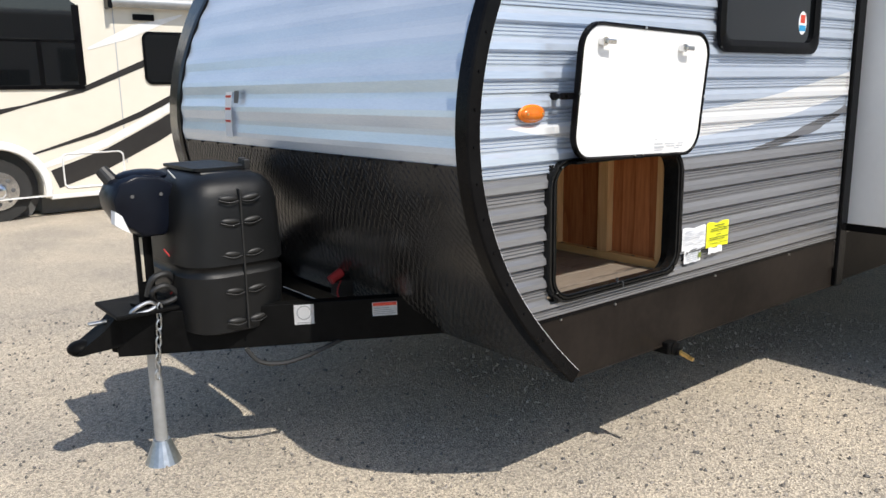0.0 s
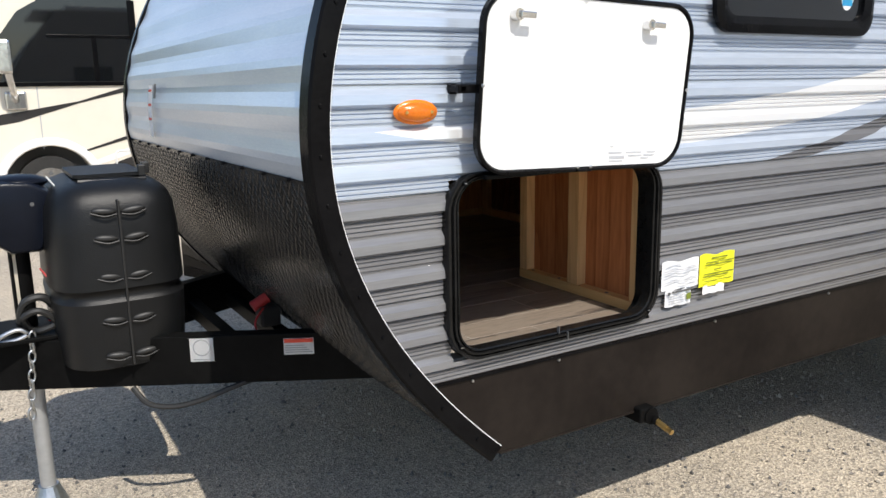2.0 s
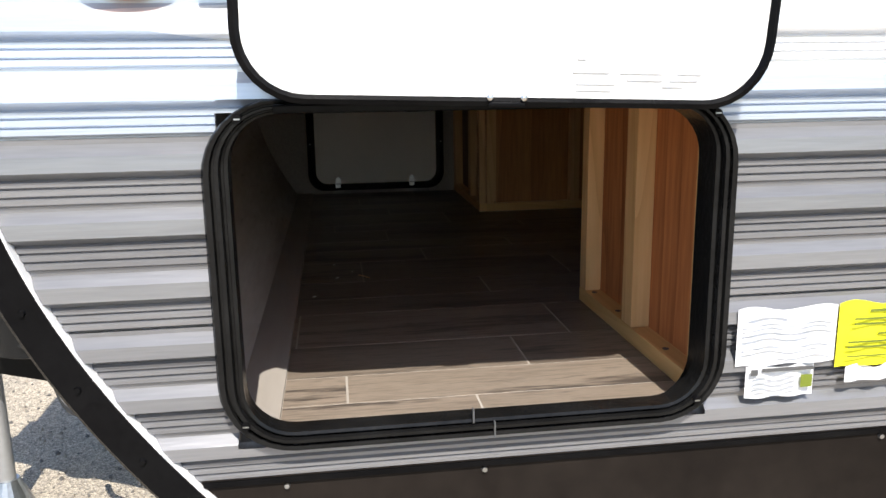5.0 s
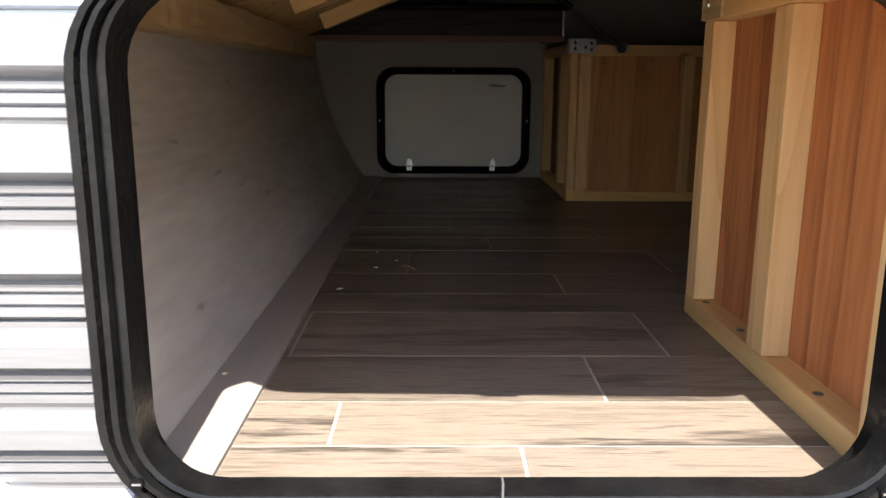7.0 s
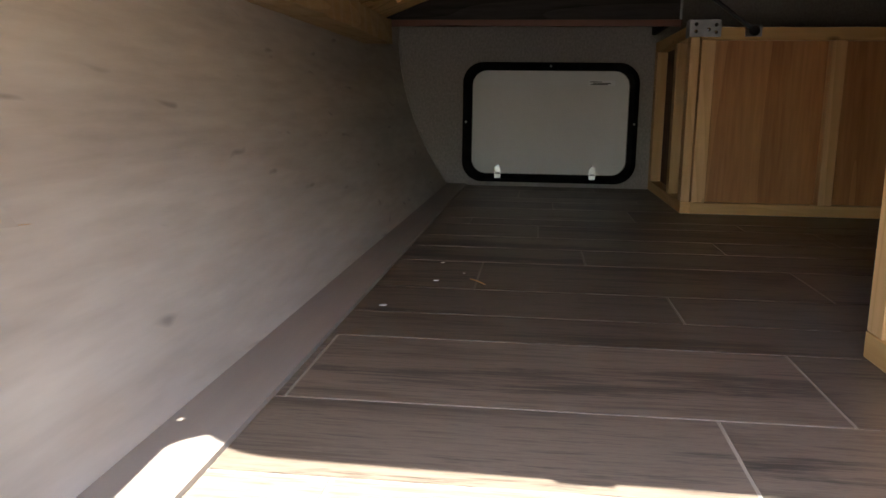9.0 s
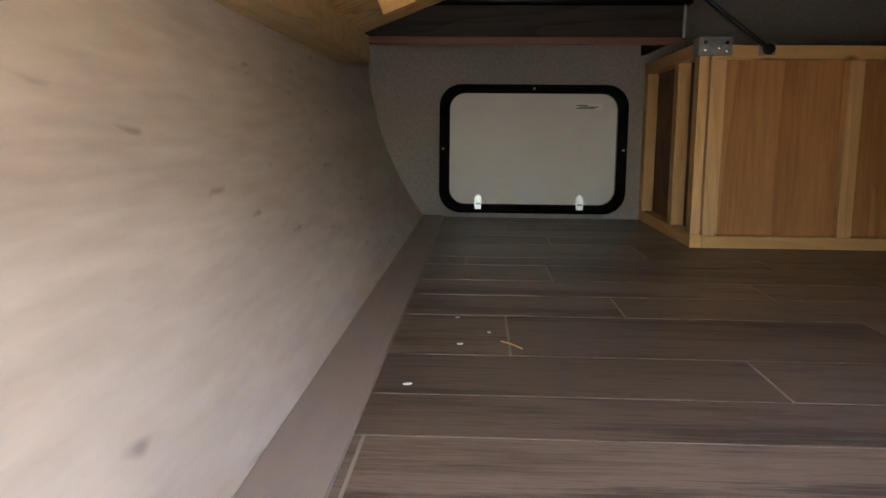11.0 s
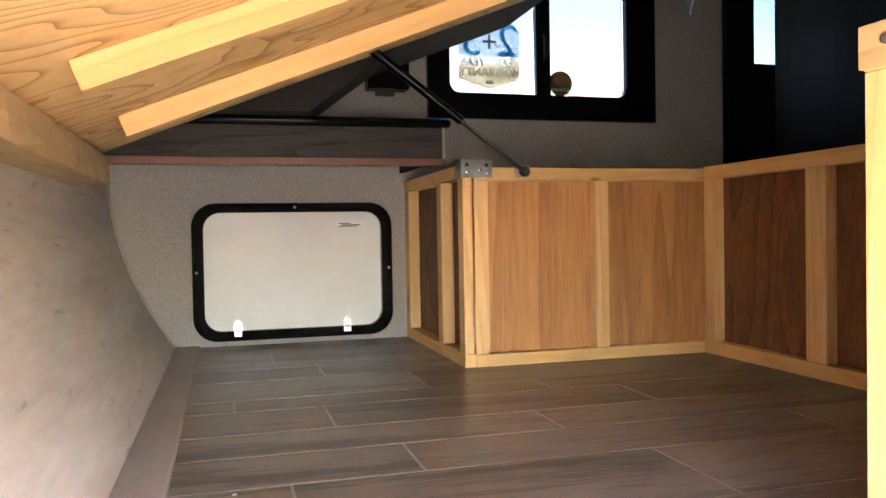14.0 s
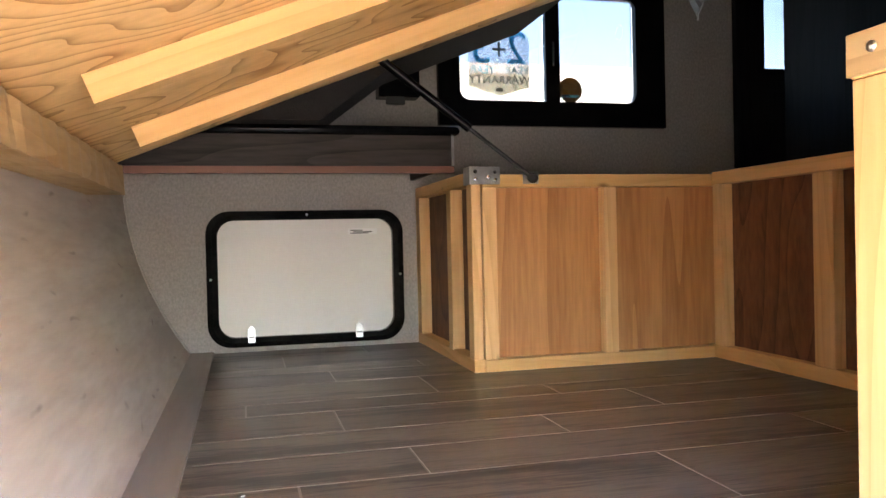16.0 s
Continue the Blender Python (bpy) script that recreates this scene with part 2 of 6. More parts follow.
def marked(m):
    """Short dark checks and small knots of a printed wood grain, laid over a surface."""
    n, l = m.node_tree.nodes, m.node_tree.links
    p = n["Principled BSDF"]
    colour = p.inputs["Base Color"].links[0].from_socket
    tc = n.new("ShaderNodeTexCoord")
    for sx, sy, scale, cut, depth in ((1.0, 0.12, 24.0, 0.14, 0.5), (1.0, 0.5, 4.2, 0.045, 0.35)):
        bend, mp, v, r, mx = n.new("ShaderNodeTexNoise"), n.new("ShaderNodeMapping"), n.new("ShaderNodeTexVoronoi"), n.new("ShaderNodeMapRange"), n.new("ShaderNodeMix")
        bend.inputs["Scale"].default_value = 5.0
        mixv = n.new("ShaderNodeVectorMath")
        mixv.operation = "MULTIPLY_ADD"
        mixv.inputs[1].default_value = (0.10, 0.10, 0.10)
        l.new(tc.outputs["Object"], bend.inputs["Vector"])
        l.new(bend.outputs["Color"], mixv.inputs[0]), l.new(tc.outputs["Object"], mixv.inputs[2])
        mp.inputs["Scale"].default_value = (sx, sy, sx)
        v.inputs["Scale"].default_value = scale
        l.new(mixv.outputs[0], mp.inputs["Vector"]), l.new(mp.outputs[0], v.inputs["Vector"])
        r.inputs["From Min"].default_value, r.inputs["From Max"].default_value = cut * 0.3, cut
        r.inputs["To Min"].default_value, r.inputs["To Max"].default_value = depth, 0.0
        l.new(v.outputs["Distance"], r.inputs["Value"])
        mx.data_type = "RGBA"
        mx.inputs[7].default_value = (0.13, 0.11, 0.095, 1)
        l.new(r.outputs[0], mx.inputs[0]), l.new(colour, mx.inputs[6])
        colour = mx.outputs[2]
    l.new(colour, p.inputs["Base Color"])
    return m


M = {}
M["siding"] = siding_paint("siding_light", (0.58, 0.645, 0.74), (0.46, 0.52, 0.61))
M["siding_dark"] = siding_paint("siding_dark", (0.275, 0.275, 0.285), (0.20, 0.20, 0.21), False)
# base colour lightened to carry the sky's reflection on the shaded nose
M["siding_front_skylit"] = siding_paint("siding_front_skylit", (0.74, 0.80, 0.88), (0.62, 0.69, 0.78), False)
M["skirt"] = mat("skirt_metal", (0.020, 0.016, 0.0135), (0.010, 0.008, 0.007), scale=3, rough=0.38, spec=0.06, bump=0.05, fine=25)
M["trim"] = mat("black_trim", (0.006, 0.006, 0.0065), (0.003, 0.003, 0.0035), scale=12, rough=0.22, spec=0.08, bump=0.08, fine=90)
M["seal"] = mat("rubber_seal", (0.006, 0.006, 0.006), (0.012, 0.012, 0.012), scale=20, rough=0.24, spec=0.18, bump=0.2, fine=120)
M["diamond"] = mat("diamond_plate", (0.05, 0.05, 0.052), (0.03, 0.03, 0.03), scale=6, rough=0.24, metal=0.7)
M["gelcoat"] = mat("white_gelcoat", (0.84, 0.84, 0.83), (0.8, 0.8, 0.79), scale=3, rough=0.35, fine=30)
M["gel_inside"] = mat("grey_white_panel", (0.74, 0.73, 0.72), (0.69, 0.68, 0.67), scale=4, rough=0.5, bump=0.08, fine=200)
M["chrome"] = mat("chrome", (0.75, 0.75, 0.75), (0.55, 0.55, 0.55), scale=20, rough=0.18, metal=1.0)
M["zinc"] = mat("zinc_plate", (0.55, 0.56, 0.57), (0.4, 0.41, 0.42), scale=15, rough=0.35, metal=1.0, bump=0.1)
M["brass"] = mat("brass", (0.7, 0.5, 0.2), (0.5, 0.34, 0.12), scale=15, rough=0.3, metal=1.0)
M["amber"] = mat("amber_lens", (0.75, 0.2, 0.01), (0.6, 0.13, 0.005), scale=20, rough=0.15, fine=150, bump=0.3)
M["frame_black"] = mat("frame_paint", (0.004, 0.004, 0.004), (0.007, 0.007, 0.007), scale=5, rough=0.45, spec=0.04, bump=0.15, fine=40)
M["tank"] = mat("tank_cover_plastic", (0.008, 0.0085, 0.0095), (0.005, 0.0055, 0.006), scale=9, rough=0.42, spec=0.3, bump=0.25, fine=260)
M["jack"] = mat("jack_plastic", (0.006, 0.008, 0.014), (0.004, 0.005, 0.009), scale=9, rough=0.28, spec=0.14, bump=0.15, fine=200)
M["wire"] = mat("cable", (0.015, 0.015, 0.015), rough=0.5)
M["wire_red"] = mat("red_wire", (0.45, 0.03, 0.03), rough=0.5)
M["wire_white"] = mat("white_wire", (0.6, 0.6, 0.58), rough=0.5)
M["label"] = mat("paper_label", (0.8, 0.8, 0.8), (0.72, 0.73, 0.75), scale=10, rough=0.6)
M["yellow"] = mat("yellow_label", (0.85, 0.83, 0.02), (0.75, 0.72, 0.02), scale=10, rough=0.6)
M["ink"] = mat("ink", (0.1, 0.1, 0.1), rough=0.7)
M["ink_grey"] = mat("grey_ink", (0.42, 0.43, 0.45), rough=0.7)
M["print_pale"] = mat("faint_print", (0.56, 0.57, 0.60), rough=0.7)
M["red"] = mat("red_ink", (0.6, 0.06, 0.03), rough=0.6)
M["green"] = mat("green_ink", (0.16, 0.2, 0.02), rough=0.6)
M["blue"] = mat("blue_ink", (0.03, 0.3, 0.55), (0.02, 0.24, 0.48), rough=0.6)
M["tan"] = mat("tan_print", (0.5, 0.45, 0.36), rough=0.6)
M["bronze"] = mat("bronze_print", (0.2, 0.12, 0.03), (0.06, 0.08, 0.12), scale=14, rough=0.5)
M["pine"] = wood("pine_stud", (0.74, 0.47, 0.225), (0.52, 0.28, 0.10), rings=3, along=2, stretch=0.07, contrast=0.7, knots=0.9)
M["pine_x"] = wood("pine_rail", (0.76, 0.485, 0.205), (0.58, 0.32, 0.10), rings=3, along=0, stretch=0.07, contrast=0.7, knots=0.9)
M["pine_y"] = wood("pine_plate", (0.74, 0.46, 0.19), (0.56, 0.30, 0.095), rings=3, along=1, stretch=0.07, contrast=0.7, knots=0.9)
M["lauan_pale"] = wood("pale_lauan", (0.54, 0.27, 0.105), (0.29, 0.12, 0.04), rings=1.6, along=2, stretch=0.07, contrast=0.9, distort=4)
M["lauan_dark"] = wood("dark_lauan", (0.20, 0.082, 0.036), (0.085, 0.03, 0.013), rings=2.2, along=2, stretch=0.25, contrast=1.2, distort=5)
M["lauan"] = wood("lauan_plywood", (0.58, 0.225, 0.085), (0.30, 0.09, 0.03), rings=1.6, along=2, stretch=0.09, contrast=1.1, distort=4)
M["ply"] = wood("fir_plywood", (0.80, 0.53, 0.24), (0.30, 0.105, 0.012), rings=3.6, along=0, stretch=0.5, contrast=1.35, distort=6, pores=0.25, warp_scale=3.4, sharp=5.0, random_tint=0.02, relief=0.06)
M["lvl"] = wood("ledger_beam", (0.52, 0.37, 0.19), (0.36, 0.24, 0.11), rings=3, along=1, stretch=0.12, contrast=0.9)
M["plank"] = plank_print()
M["groove"] = mat("plank_groove", (0.46, 0.42, 0.37), rough=0.6)
M["whitewash"] = marked(mat("whitewashed_panel", (0.59, 0.545, 0.49), (0.40, 0.35, 0.30), scale=7.0, rough=0.6, stretch=(1, 0.13, 1), fine=60, detail=7))
M["ledge"] = mat("grey_strip", (0.38, 0.345, 0.31), (0.31, 0.28, 0.25), scale=5, rough=0.6, stretch=(1, 0.1, 1))
M["fabric"] = mat("linen_wallcover", (0.37, 0.34, 0.31), (0.27, 0.245, 0.225), scale=140, rough=0.8, fine=320, bump=0.2, stretch=(1, 1, 0.7))
M["laminate"] = wood("dark_laminate", (0.050, 0.040, 0.034), (0.016, 0.0125, 0.011), rings=3, along=0, stretch=0.1, contrast=1.0, rough=0.5)
M["black_oak"] = wood("black_oak", (0.010, 0.010, 0.011), (0.004, 0.004, 0.0045), rings=3, along=2, stretch=0.08, contrast=1.0, rough=0.45)
M["black_oak"].node_tree.nodes["Principled BSDF"].inputs["Specular IOR Level"].default_value = 0.12
M["laminate"].node_tree.nodes["Principled BSDF"].inputs["Specular IOR Level"].default_value = 0.12
M["redwood"] = mat("redwood_edge", (0.17, 0.062, 0.032), (0.12, 0.04, 0.022), scale=8, rough=0.5, stretch=(0.1, 1, 1))
M["mattress"] = mat("dark_mattress", (0.014, 0.011, 0.010), (0.009, 0.007, 0.007), scale=30, rough=0.9, bump=0.3, fine=250)
M["film"] = clear_glass("plastic_film", (0.90, 0.91, 0.93), 1.8)
fn = M["film"].node_tree
tl_, ms_ = fn.nodes.new("ShaderNodeBsdfTranslucent"), fn.nodes.new("ShaderNodeMixShader")
tl_.inputs[0].default_value, ms_.inputs[0].default_value = (0.9, 0.91, 0.93, 1), 0.45
fn.links.new(fn.nodes["Material Output"].inputs[0].links[0].from_socket, ms_.inputs[1])
fn.links.new(tl_.outputs[0], ms_.inputs[2])
fn.links.new(ms_.outputs[0], fn.nodes["Material Output"].inputs[0])
M["pane"] = clear_glass("window_glass", (0.27, 0.27, 0.27))
M["dark_pane"] = mat("privacy_glass", (0.006, 0.007, 0.008), rough=0.04, spec=0.8)
def see_through(name, colour):
    m = mat(name, colour, rough=0.6)
    n, l = m.node_tree.nodes, m.node_tree.links
    tl, mx = n.new("ShaderNodeBsdfTransparent"), n.new("ShaderNodeMixShader")
    tl.inputs[0].default_value, mx.inputs[0].default_value = (*colour, 1), 0.75
    l.new(n["Principled BSDF"].outputs[0], mx.inputs[1])
    l.new(tl.outputs[0], mx.inputs[2])
    l.new(mx.outputs[0], n["Material Output"].inputs[0])
    return m


M["vinyl"] = see_through("sticker_vinyl", (0.85, 0.86, 0.88))
M["vinyl_tan"] = see_through("sticker_tan", (0.9, 0.88, 0.78))
M["vinyl_blue"] = see_through("sticker_blue", (0.10, 0.46, 0.62))
M["vinyl_bronze"] = see_through("sticker_bronze", (0.16, 0.10, 0.035))
M["cream"] = mat("cream_paint", (0.74, 0.69, 0.59), (0.70, 0.65, 0.55), scale=0.8, rough=0.25, fine=6)
M["stripe"] = mat("charcoal_stripe", (0.03, 0.028, 0.027), rough=0.3)
M["pale"] = mat("white_stripe", (0.82, 0.81, 0.79), rough=0.3)
M["tyre"] = mat("tyre_rubber", (0.022, 0.021, 0.02), (0.014, 0.014, 0.013), scale=12, rough=0.75, bump=0.3)
M["truckwhite"] = mat("truck_white", (0.8, 0.81, 0.82), rough=0.25)
M["tail"] = mat("tail_lamp_red", (0.5, 0.02, 0.02), rough=0.2)
M["bark"] = mat("bark", (0.1, 0.075, 0.055), (0.05, 0.038, 0.028), scale=4, rough=0.9, stretch=(3, 3, 0.5))
M["leaf"] = mat("broad_leaves", (0.085, 0.15, 0.022), (0.03, 0.07, 0.012), scale=0.35, rough=0.6, random_tint=0.2, fine=2)
M["needle"] = mat("fir_needles", (0.02, 0.05, 0.02), (0.012, 0.03, 0.012), scale=0.5, rough=0.7, fine=3)
M["grass"] = mat("grass", (0.12, 0.2, 0.04), (0.07, 0.12, 0.025), scale=1.5, rough=0.9, fine=20)
M["asphalt"] = mat("asphalt", (0.07, 0.07, 0.072), (0.045, 0.045, 0.046), scale=0.6, rough=0.85, bump=0.3, fine=60)
M["rust"] = mat("rusty_post", (0.32, 0.09, 0.035), (0.2, 0.05, 0.02), scale=6, rough=0.8)
M["galv"] = mat("galvanised", (0.45, 0.46, 0.47), rough=0.45, metal=0.6)
M["stone_dark"] = mat("dark_pebble", (0.16, 0.15, 0.14), (0.09, 0.085, 0.08), scale=30, rough=0.85)
M["stone"] = mat("pebble", (0.50, 0.44, 0.36), (0.28, 0.25, 0.22), scale=30, rough=0.85, random_tint=0.3)


def gravel():
    m = bpy.data.materials.new("packed_gravel")
    m.use_nodes = True
    n, l = m.node_tree.nodes, m.node_tree.links
    p = n["Principled BSDF"]
    p.inputs["Roughness"].default_value = 0.92
    tc = n.new("ShaderNodeTexCoord")
    big, mid, v1, v2 = n.new("ShaderNodeTexNoise"), n.new("ShaderNodeTexNoise"), n.new("ShaderNodeTexVoronoi"), n.new("ShaderNodeTexVoronoi")
    for x, s in ((big, 1.1), (mid, 9.0), (v1, 110.0), (v2, 280.0)):
        x.inputs["Scale"].default_value = s
        l.new(tc.outputs["Object"], x.inputs["Vector"])
    big.inputs["Detail"].default_value = mid.inputs["Detail"].default_value = 6
    r = n.new("ShaderNodeValToRGB")
    r.color_ramp.elements[0].position, r.color_ramp.elements[1].position = 0.35, 0.65
    r.color_ramp.elements[0].color, r.color_ramp.elements[1].color = (0.42, 0.372, 0.306, 1), (0.54, 0.468, 0.37, 1)
    l.new(big.outputs[0], r.inputs[0])
    speck = n.new("ShaderNodeSeparateColor")
    l.new(v1.outputs["Color"], speck.inputs[0])
    sp = n.new("ShaderNodeValToRGB")
    sp.color_ramp.elements[0].color, sp.color_ramp.elements[1].color = (0.42, 0.42, 0.43, 1), (1.16, 1.14, 1.1, 1)
    sp.color_ramp.elements[0].position, sp.color_ramp.elements[1].position = 0.0, 0.75
    l.new(speck.outputs[0], sp.inputs[0])
    speck2 = n.new("ShaderNodeSeparateColor")
    l.new(v2.outputs["Color"], speck2.inputs[0])
    sp2 = n.new("ShaderNodeMapRange")
    sp2.inputs["To Min"].default_value, sp2.inputs["To Max"].default_value = 0.6, 1.3
    l.new(speck2.outputs[1], sp2.inputs["Value"])
    mul, mul2 = n.new("ShaderNodeMix"), n.new("ShaderNodeMix")
    for k in (mul, mul2):
        k.data_type, k.blend_type = "RGBA", "MULTIPLY"
    mul.inputs[0].default_value, mul2.inputs[0].default_value = 0.8, 1.0
    l.new(r.outputs[0], mul.inputs[6]), l.new(sp.outputs[0], mul.inputs[7])
    l.new(mul.outputs[2], mul2.inputs[6]), l.new(sp2.outputs[0], mul2.inputs[7])
    l.new(mul2.outputs[2], p.inputs["Base Color"])
    h = n.new("ShaderNodeMath")
    l.new(v1.outputs["Distance"], h.inputs[0]), l.new(mid.outputs[0], h.inputs[1])
    b = n.new("ShaderNodeBump")
    b.inputs["Strength"].default_value, b.inputs["Distance"].default_value = 0.6, 0.009
    l.new(h.outputs[0], b.inputs["Height"])
    l.new(b.outputs[0], p.inputs["Normal"])
    return m


M["gravel"] = gravel()


# ---- building helpers ----
def link(name, bm, material, parent=None, label="", smooth=False):
    me = bpy.data.meshes.new(name)
    bmesh.ops.recalc_face_normals(bm, faces=bm.faces)
    bm.to_mesh(me)
    bm.free()
    me.materials.append(material)
    if smooth:
        for f in me.polygons:
            f.use_smooth = True
        me.set_sharp_from_angle(angle=radians(38))
    ob = new(name, me)
    if parent is not None:
        ob.parent = parent
    if label:
        ob["label"] = label
    return ob


def part(name, bm, material, parent, label="", smooth=False):
    return link(name, bm, material, parent, label, smooth)


def thing(name, label, category, at=(0, 0, 0), group="", kind=""):
    e = new(name)
    e.location = at
    e.empty_display_size = 0.1
    return tagged(e, label, category, group, kind)


def settle(top):
    """Keep the parts where they were modelled when their thing stands away from the origin."""
    for o in top.children:
        o.location = o.location - top.location
    return top


def box(x0, x1, y0, y1, z0, z1, bevel=0.0, bm=None, m=None):
    bm = bm or bmesh.new()
    mm = Matrix.Translation(((x0 + x1) / 2, (y0 + y1) / 2, (z0 + z1) / 2)) @ Matrix.Diagonal((abs(x1 - x0), abs(y1 - y0), abs(z1 - z0), 1))
    r = bmesh.ops.create_cube(bm, size=1, matrix=(m @ mm) if m else mm)
    if bevel:
        es = list({e for v in r["verts"] for e in v.link_edges})
        bmesh.ops.bevel(bm, geom=es, offset=bevel, segments=2, affect="EDGES", profile=0.5)
    return bm


def cyl(a, b, r0, r1=None, n=16, bm=None, caps=True):
    bm = bm or bmesh.new()
    a, b = Vector(a), Vector(b)
    d = b - a
    m = Matrix.Translation((a + b) / 2) @ d.to_track_quat("Z", "Y").to_matrix().to_4x4()
    bmesh.ops.create_cone(bm, cap_ends=caps, segments=n, radius1=r0, radius2=r0 if r1 is None else r1, depth=d.length, matrix=m)
    return bm


def ball(c, rx, ry, rz, u=20, v=12, bm=None, m=None):
    bm = bm or bmesh.new()
    mm = Matrix.Translation(c) @ (m or Matrix()) @ Matrix.Diagonal((rx, ry, rz, 1))
    bmesh.ops.create_uvsphere(bm, u_segments=u, v_segments=v, radius=1, matrix=mm)
    return bm


def rounded(x0, x1, z0, z1, r, n=8):
    out = []
    for cx, cz, a0 in ((x1 - r, z1 - r, 0), (x0 + r, z1 - r, 90), (x0 + r, z0 + r, 180), (x1 - r, z0 + r, 270)):
        for i in range(n + 1):
            a = radians(a0 + 90 * i / n)
            out.append((cx + r * math.cos(a), cz + r * math.sin(a)))
    return out


def ring(loops, bm=None):
    """Skin between closed loops of points (a sweep of a section round an outline)."""
    bm = bm or bmesh.new()
    vs = [[bm.verts.new(p) for p in lp] for lp in loops]
    for a, b in zip(vs, vs[1:]):
        for i in range(len(a)):
            j = (i + 1) % len(a)
            bm.faces.new((a[i], a[j], b[j], b[i]))
    return bm


def slab(outline, y0, y1, bm=None, plane="xz"):
    """A flat plate of that outline between two depths."""
    bm = bm or bmesh.new()
    put = (lambda p, d: (p[0], d, p[1])) if plane == "xz" else (lambda p, d: (p[0], p[1], d)) if plane == "xy" else (lambda p, d: (d, p[0], p[1]))
    a = [bm.verts.new(put(p, y0)) for p in outline]
    b = [bm.verts.new(put(p, y1)) for p in outline]
    bm.faces.new(a)
    bm.faces.new(b[::-1])
    for i in range(len(a)):
        j = (i + 1) % len(a)
        bm.faces.new((a[i], a[j], b[j], b[i]))
    return bm


def tube(points, r, n=8, closed=False, bm=None):
    """A round cable through the points, smoothed."""
    bm = bm or bmesh.new()
    ps = [Vector(p) for p in points]
    dense = []
    m = len(ps)
    for i in range(m if closed else m - 1):
        p0, p1, p2, p3 = (ps[(i + k) % m] if closed else ps[max(0, min(m - 1, i + k))] for k in (-1, 0, 1, 2))
        for s in range(6):
            t = s / 6
            dense.append(0.5 * ((2 * p1) + (p2 - p0) * t + (2 * p0 - 5 * p1 + 4 * p2 - p3) * t * t + (3 * p1 - p0 - 3 * p2 + p3) * t ** 3))
    if not closed:
        dense.append(ps[-1])
    rings = []
    k = len(dense)
    for i, p in enumerate(dense):
        d = (dense[(i + 1) % k] - dense[i - 1]) if closed or 0 < i < k - 1 else (dense[min(i + 1, k - 1)] - dense[max(i - 1, 0)])
        q = d.to_track_quat("Z", "Y")
        rings.append([bm.verts.new(p + q @ Vector((r * math.cos(2 * math.pi * j / n), r * math.sin(2 * math.pi * j / n), 0))) for j in range(n)])
    for i in range(k if closed else k - 1):
        a, b = rings[i], rings[(i + 1) % k]
        for j in range(n):
            bm.faces.new((a[j], a[(j + 1) % n], b[(j + 1) % n], b[j]))
    if not closed:
        bm.faces.new(rings[0][::-1])
        bm.faces.new(rings[-1])
    return bm


def words(text, size, m, material, name, parent, align="CENTER"):
    cu = bpy.data.curves.new(name, "FONT")
    cu.body, cu.size, cu.extrude, cu.align_x, cu.align_y = text, size, 0.0004, align, "CENTER"
    tmp = bpy.data.objects.new(name, cu)
    me = bpy.data.meshes.new_from_object(tmp)
    bpy.data.objects.remove(tmp)
    me.materials.clear()
    me.materials.append(material)
    me.transform(m)
    ob = new(name, me)
    ob.parent = parent
    return ob


# ---- outline of the trailer's rounded front, seen from the side ----
FZ = np.array([0.50, 0.69, 0.936, 1.17, 1.316, 1.42, 1.504, 1.66, 1.805, 2.08, 2.4, 2.75, 3.3])
FX = np.array([-0.19, -0.393, -0.548, -0.641, -0.676, -0.682, -0.674, -0.645, -0.592, -0.44, -0.2, 0.12, 0.75])
FP = np.polyfit(FZ - 1.4, FX, 5)
IP = np.polyfit(np.array([0.710, 0.758, 0.819, 0.893, 0.989, 1.09, 1.132, 1.216, 1.5, 1.8, 2.1, 2.5, 2.85]) - 1.1, np.array([-0.290, -0.333, -0.375, -0.409, -0.440, -0.459, -0.462, -0.467, -0.43, -0.32, -0.15, 0.16, 0.45]), 4)
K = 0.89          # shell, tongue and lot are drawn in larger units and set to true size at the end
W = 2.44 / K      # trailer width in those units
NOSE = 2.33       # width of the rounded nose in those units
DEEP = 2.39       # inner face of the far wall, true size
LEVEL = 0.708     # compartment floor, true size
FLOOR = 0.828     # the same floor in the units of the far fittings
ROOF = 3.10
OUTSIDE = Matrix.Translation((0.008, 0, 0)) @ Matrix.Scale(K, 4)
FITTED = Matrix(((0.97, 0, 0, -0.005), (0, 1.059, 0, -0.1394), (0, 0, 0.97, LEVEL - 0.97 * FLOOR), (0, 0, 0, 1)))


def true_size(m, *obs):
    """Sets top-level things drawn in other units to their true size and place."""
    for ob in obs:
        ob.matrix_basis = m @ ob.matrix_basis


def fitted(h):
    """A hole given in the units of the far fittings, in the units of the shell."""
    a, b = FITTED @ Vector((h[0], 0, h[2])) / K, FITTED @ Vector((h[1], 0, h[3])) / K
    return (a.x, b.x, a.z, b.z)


def front(z):
    return float(np.polyval(FP, z - 1.4))


def inner(z):
    return float(np.polyval(IP, z - 1.1))


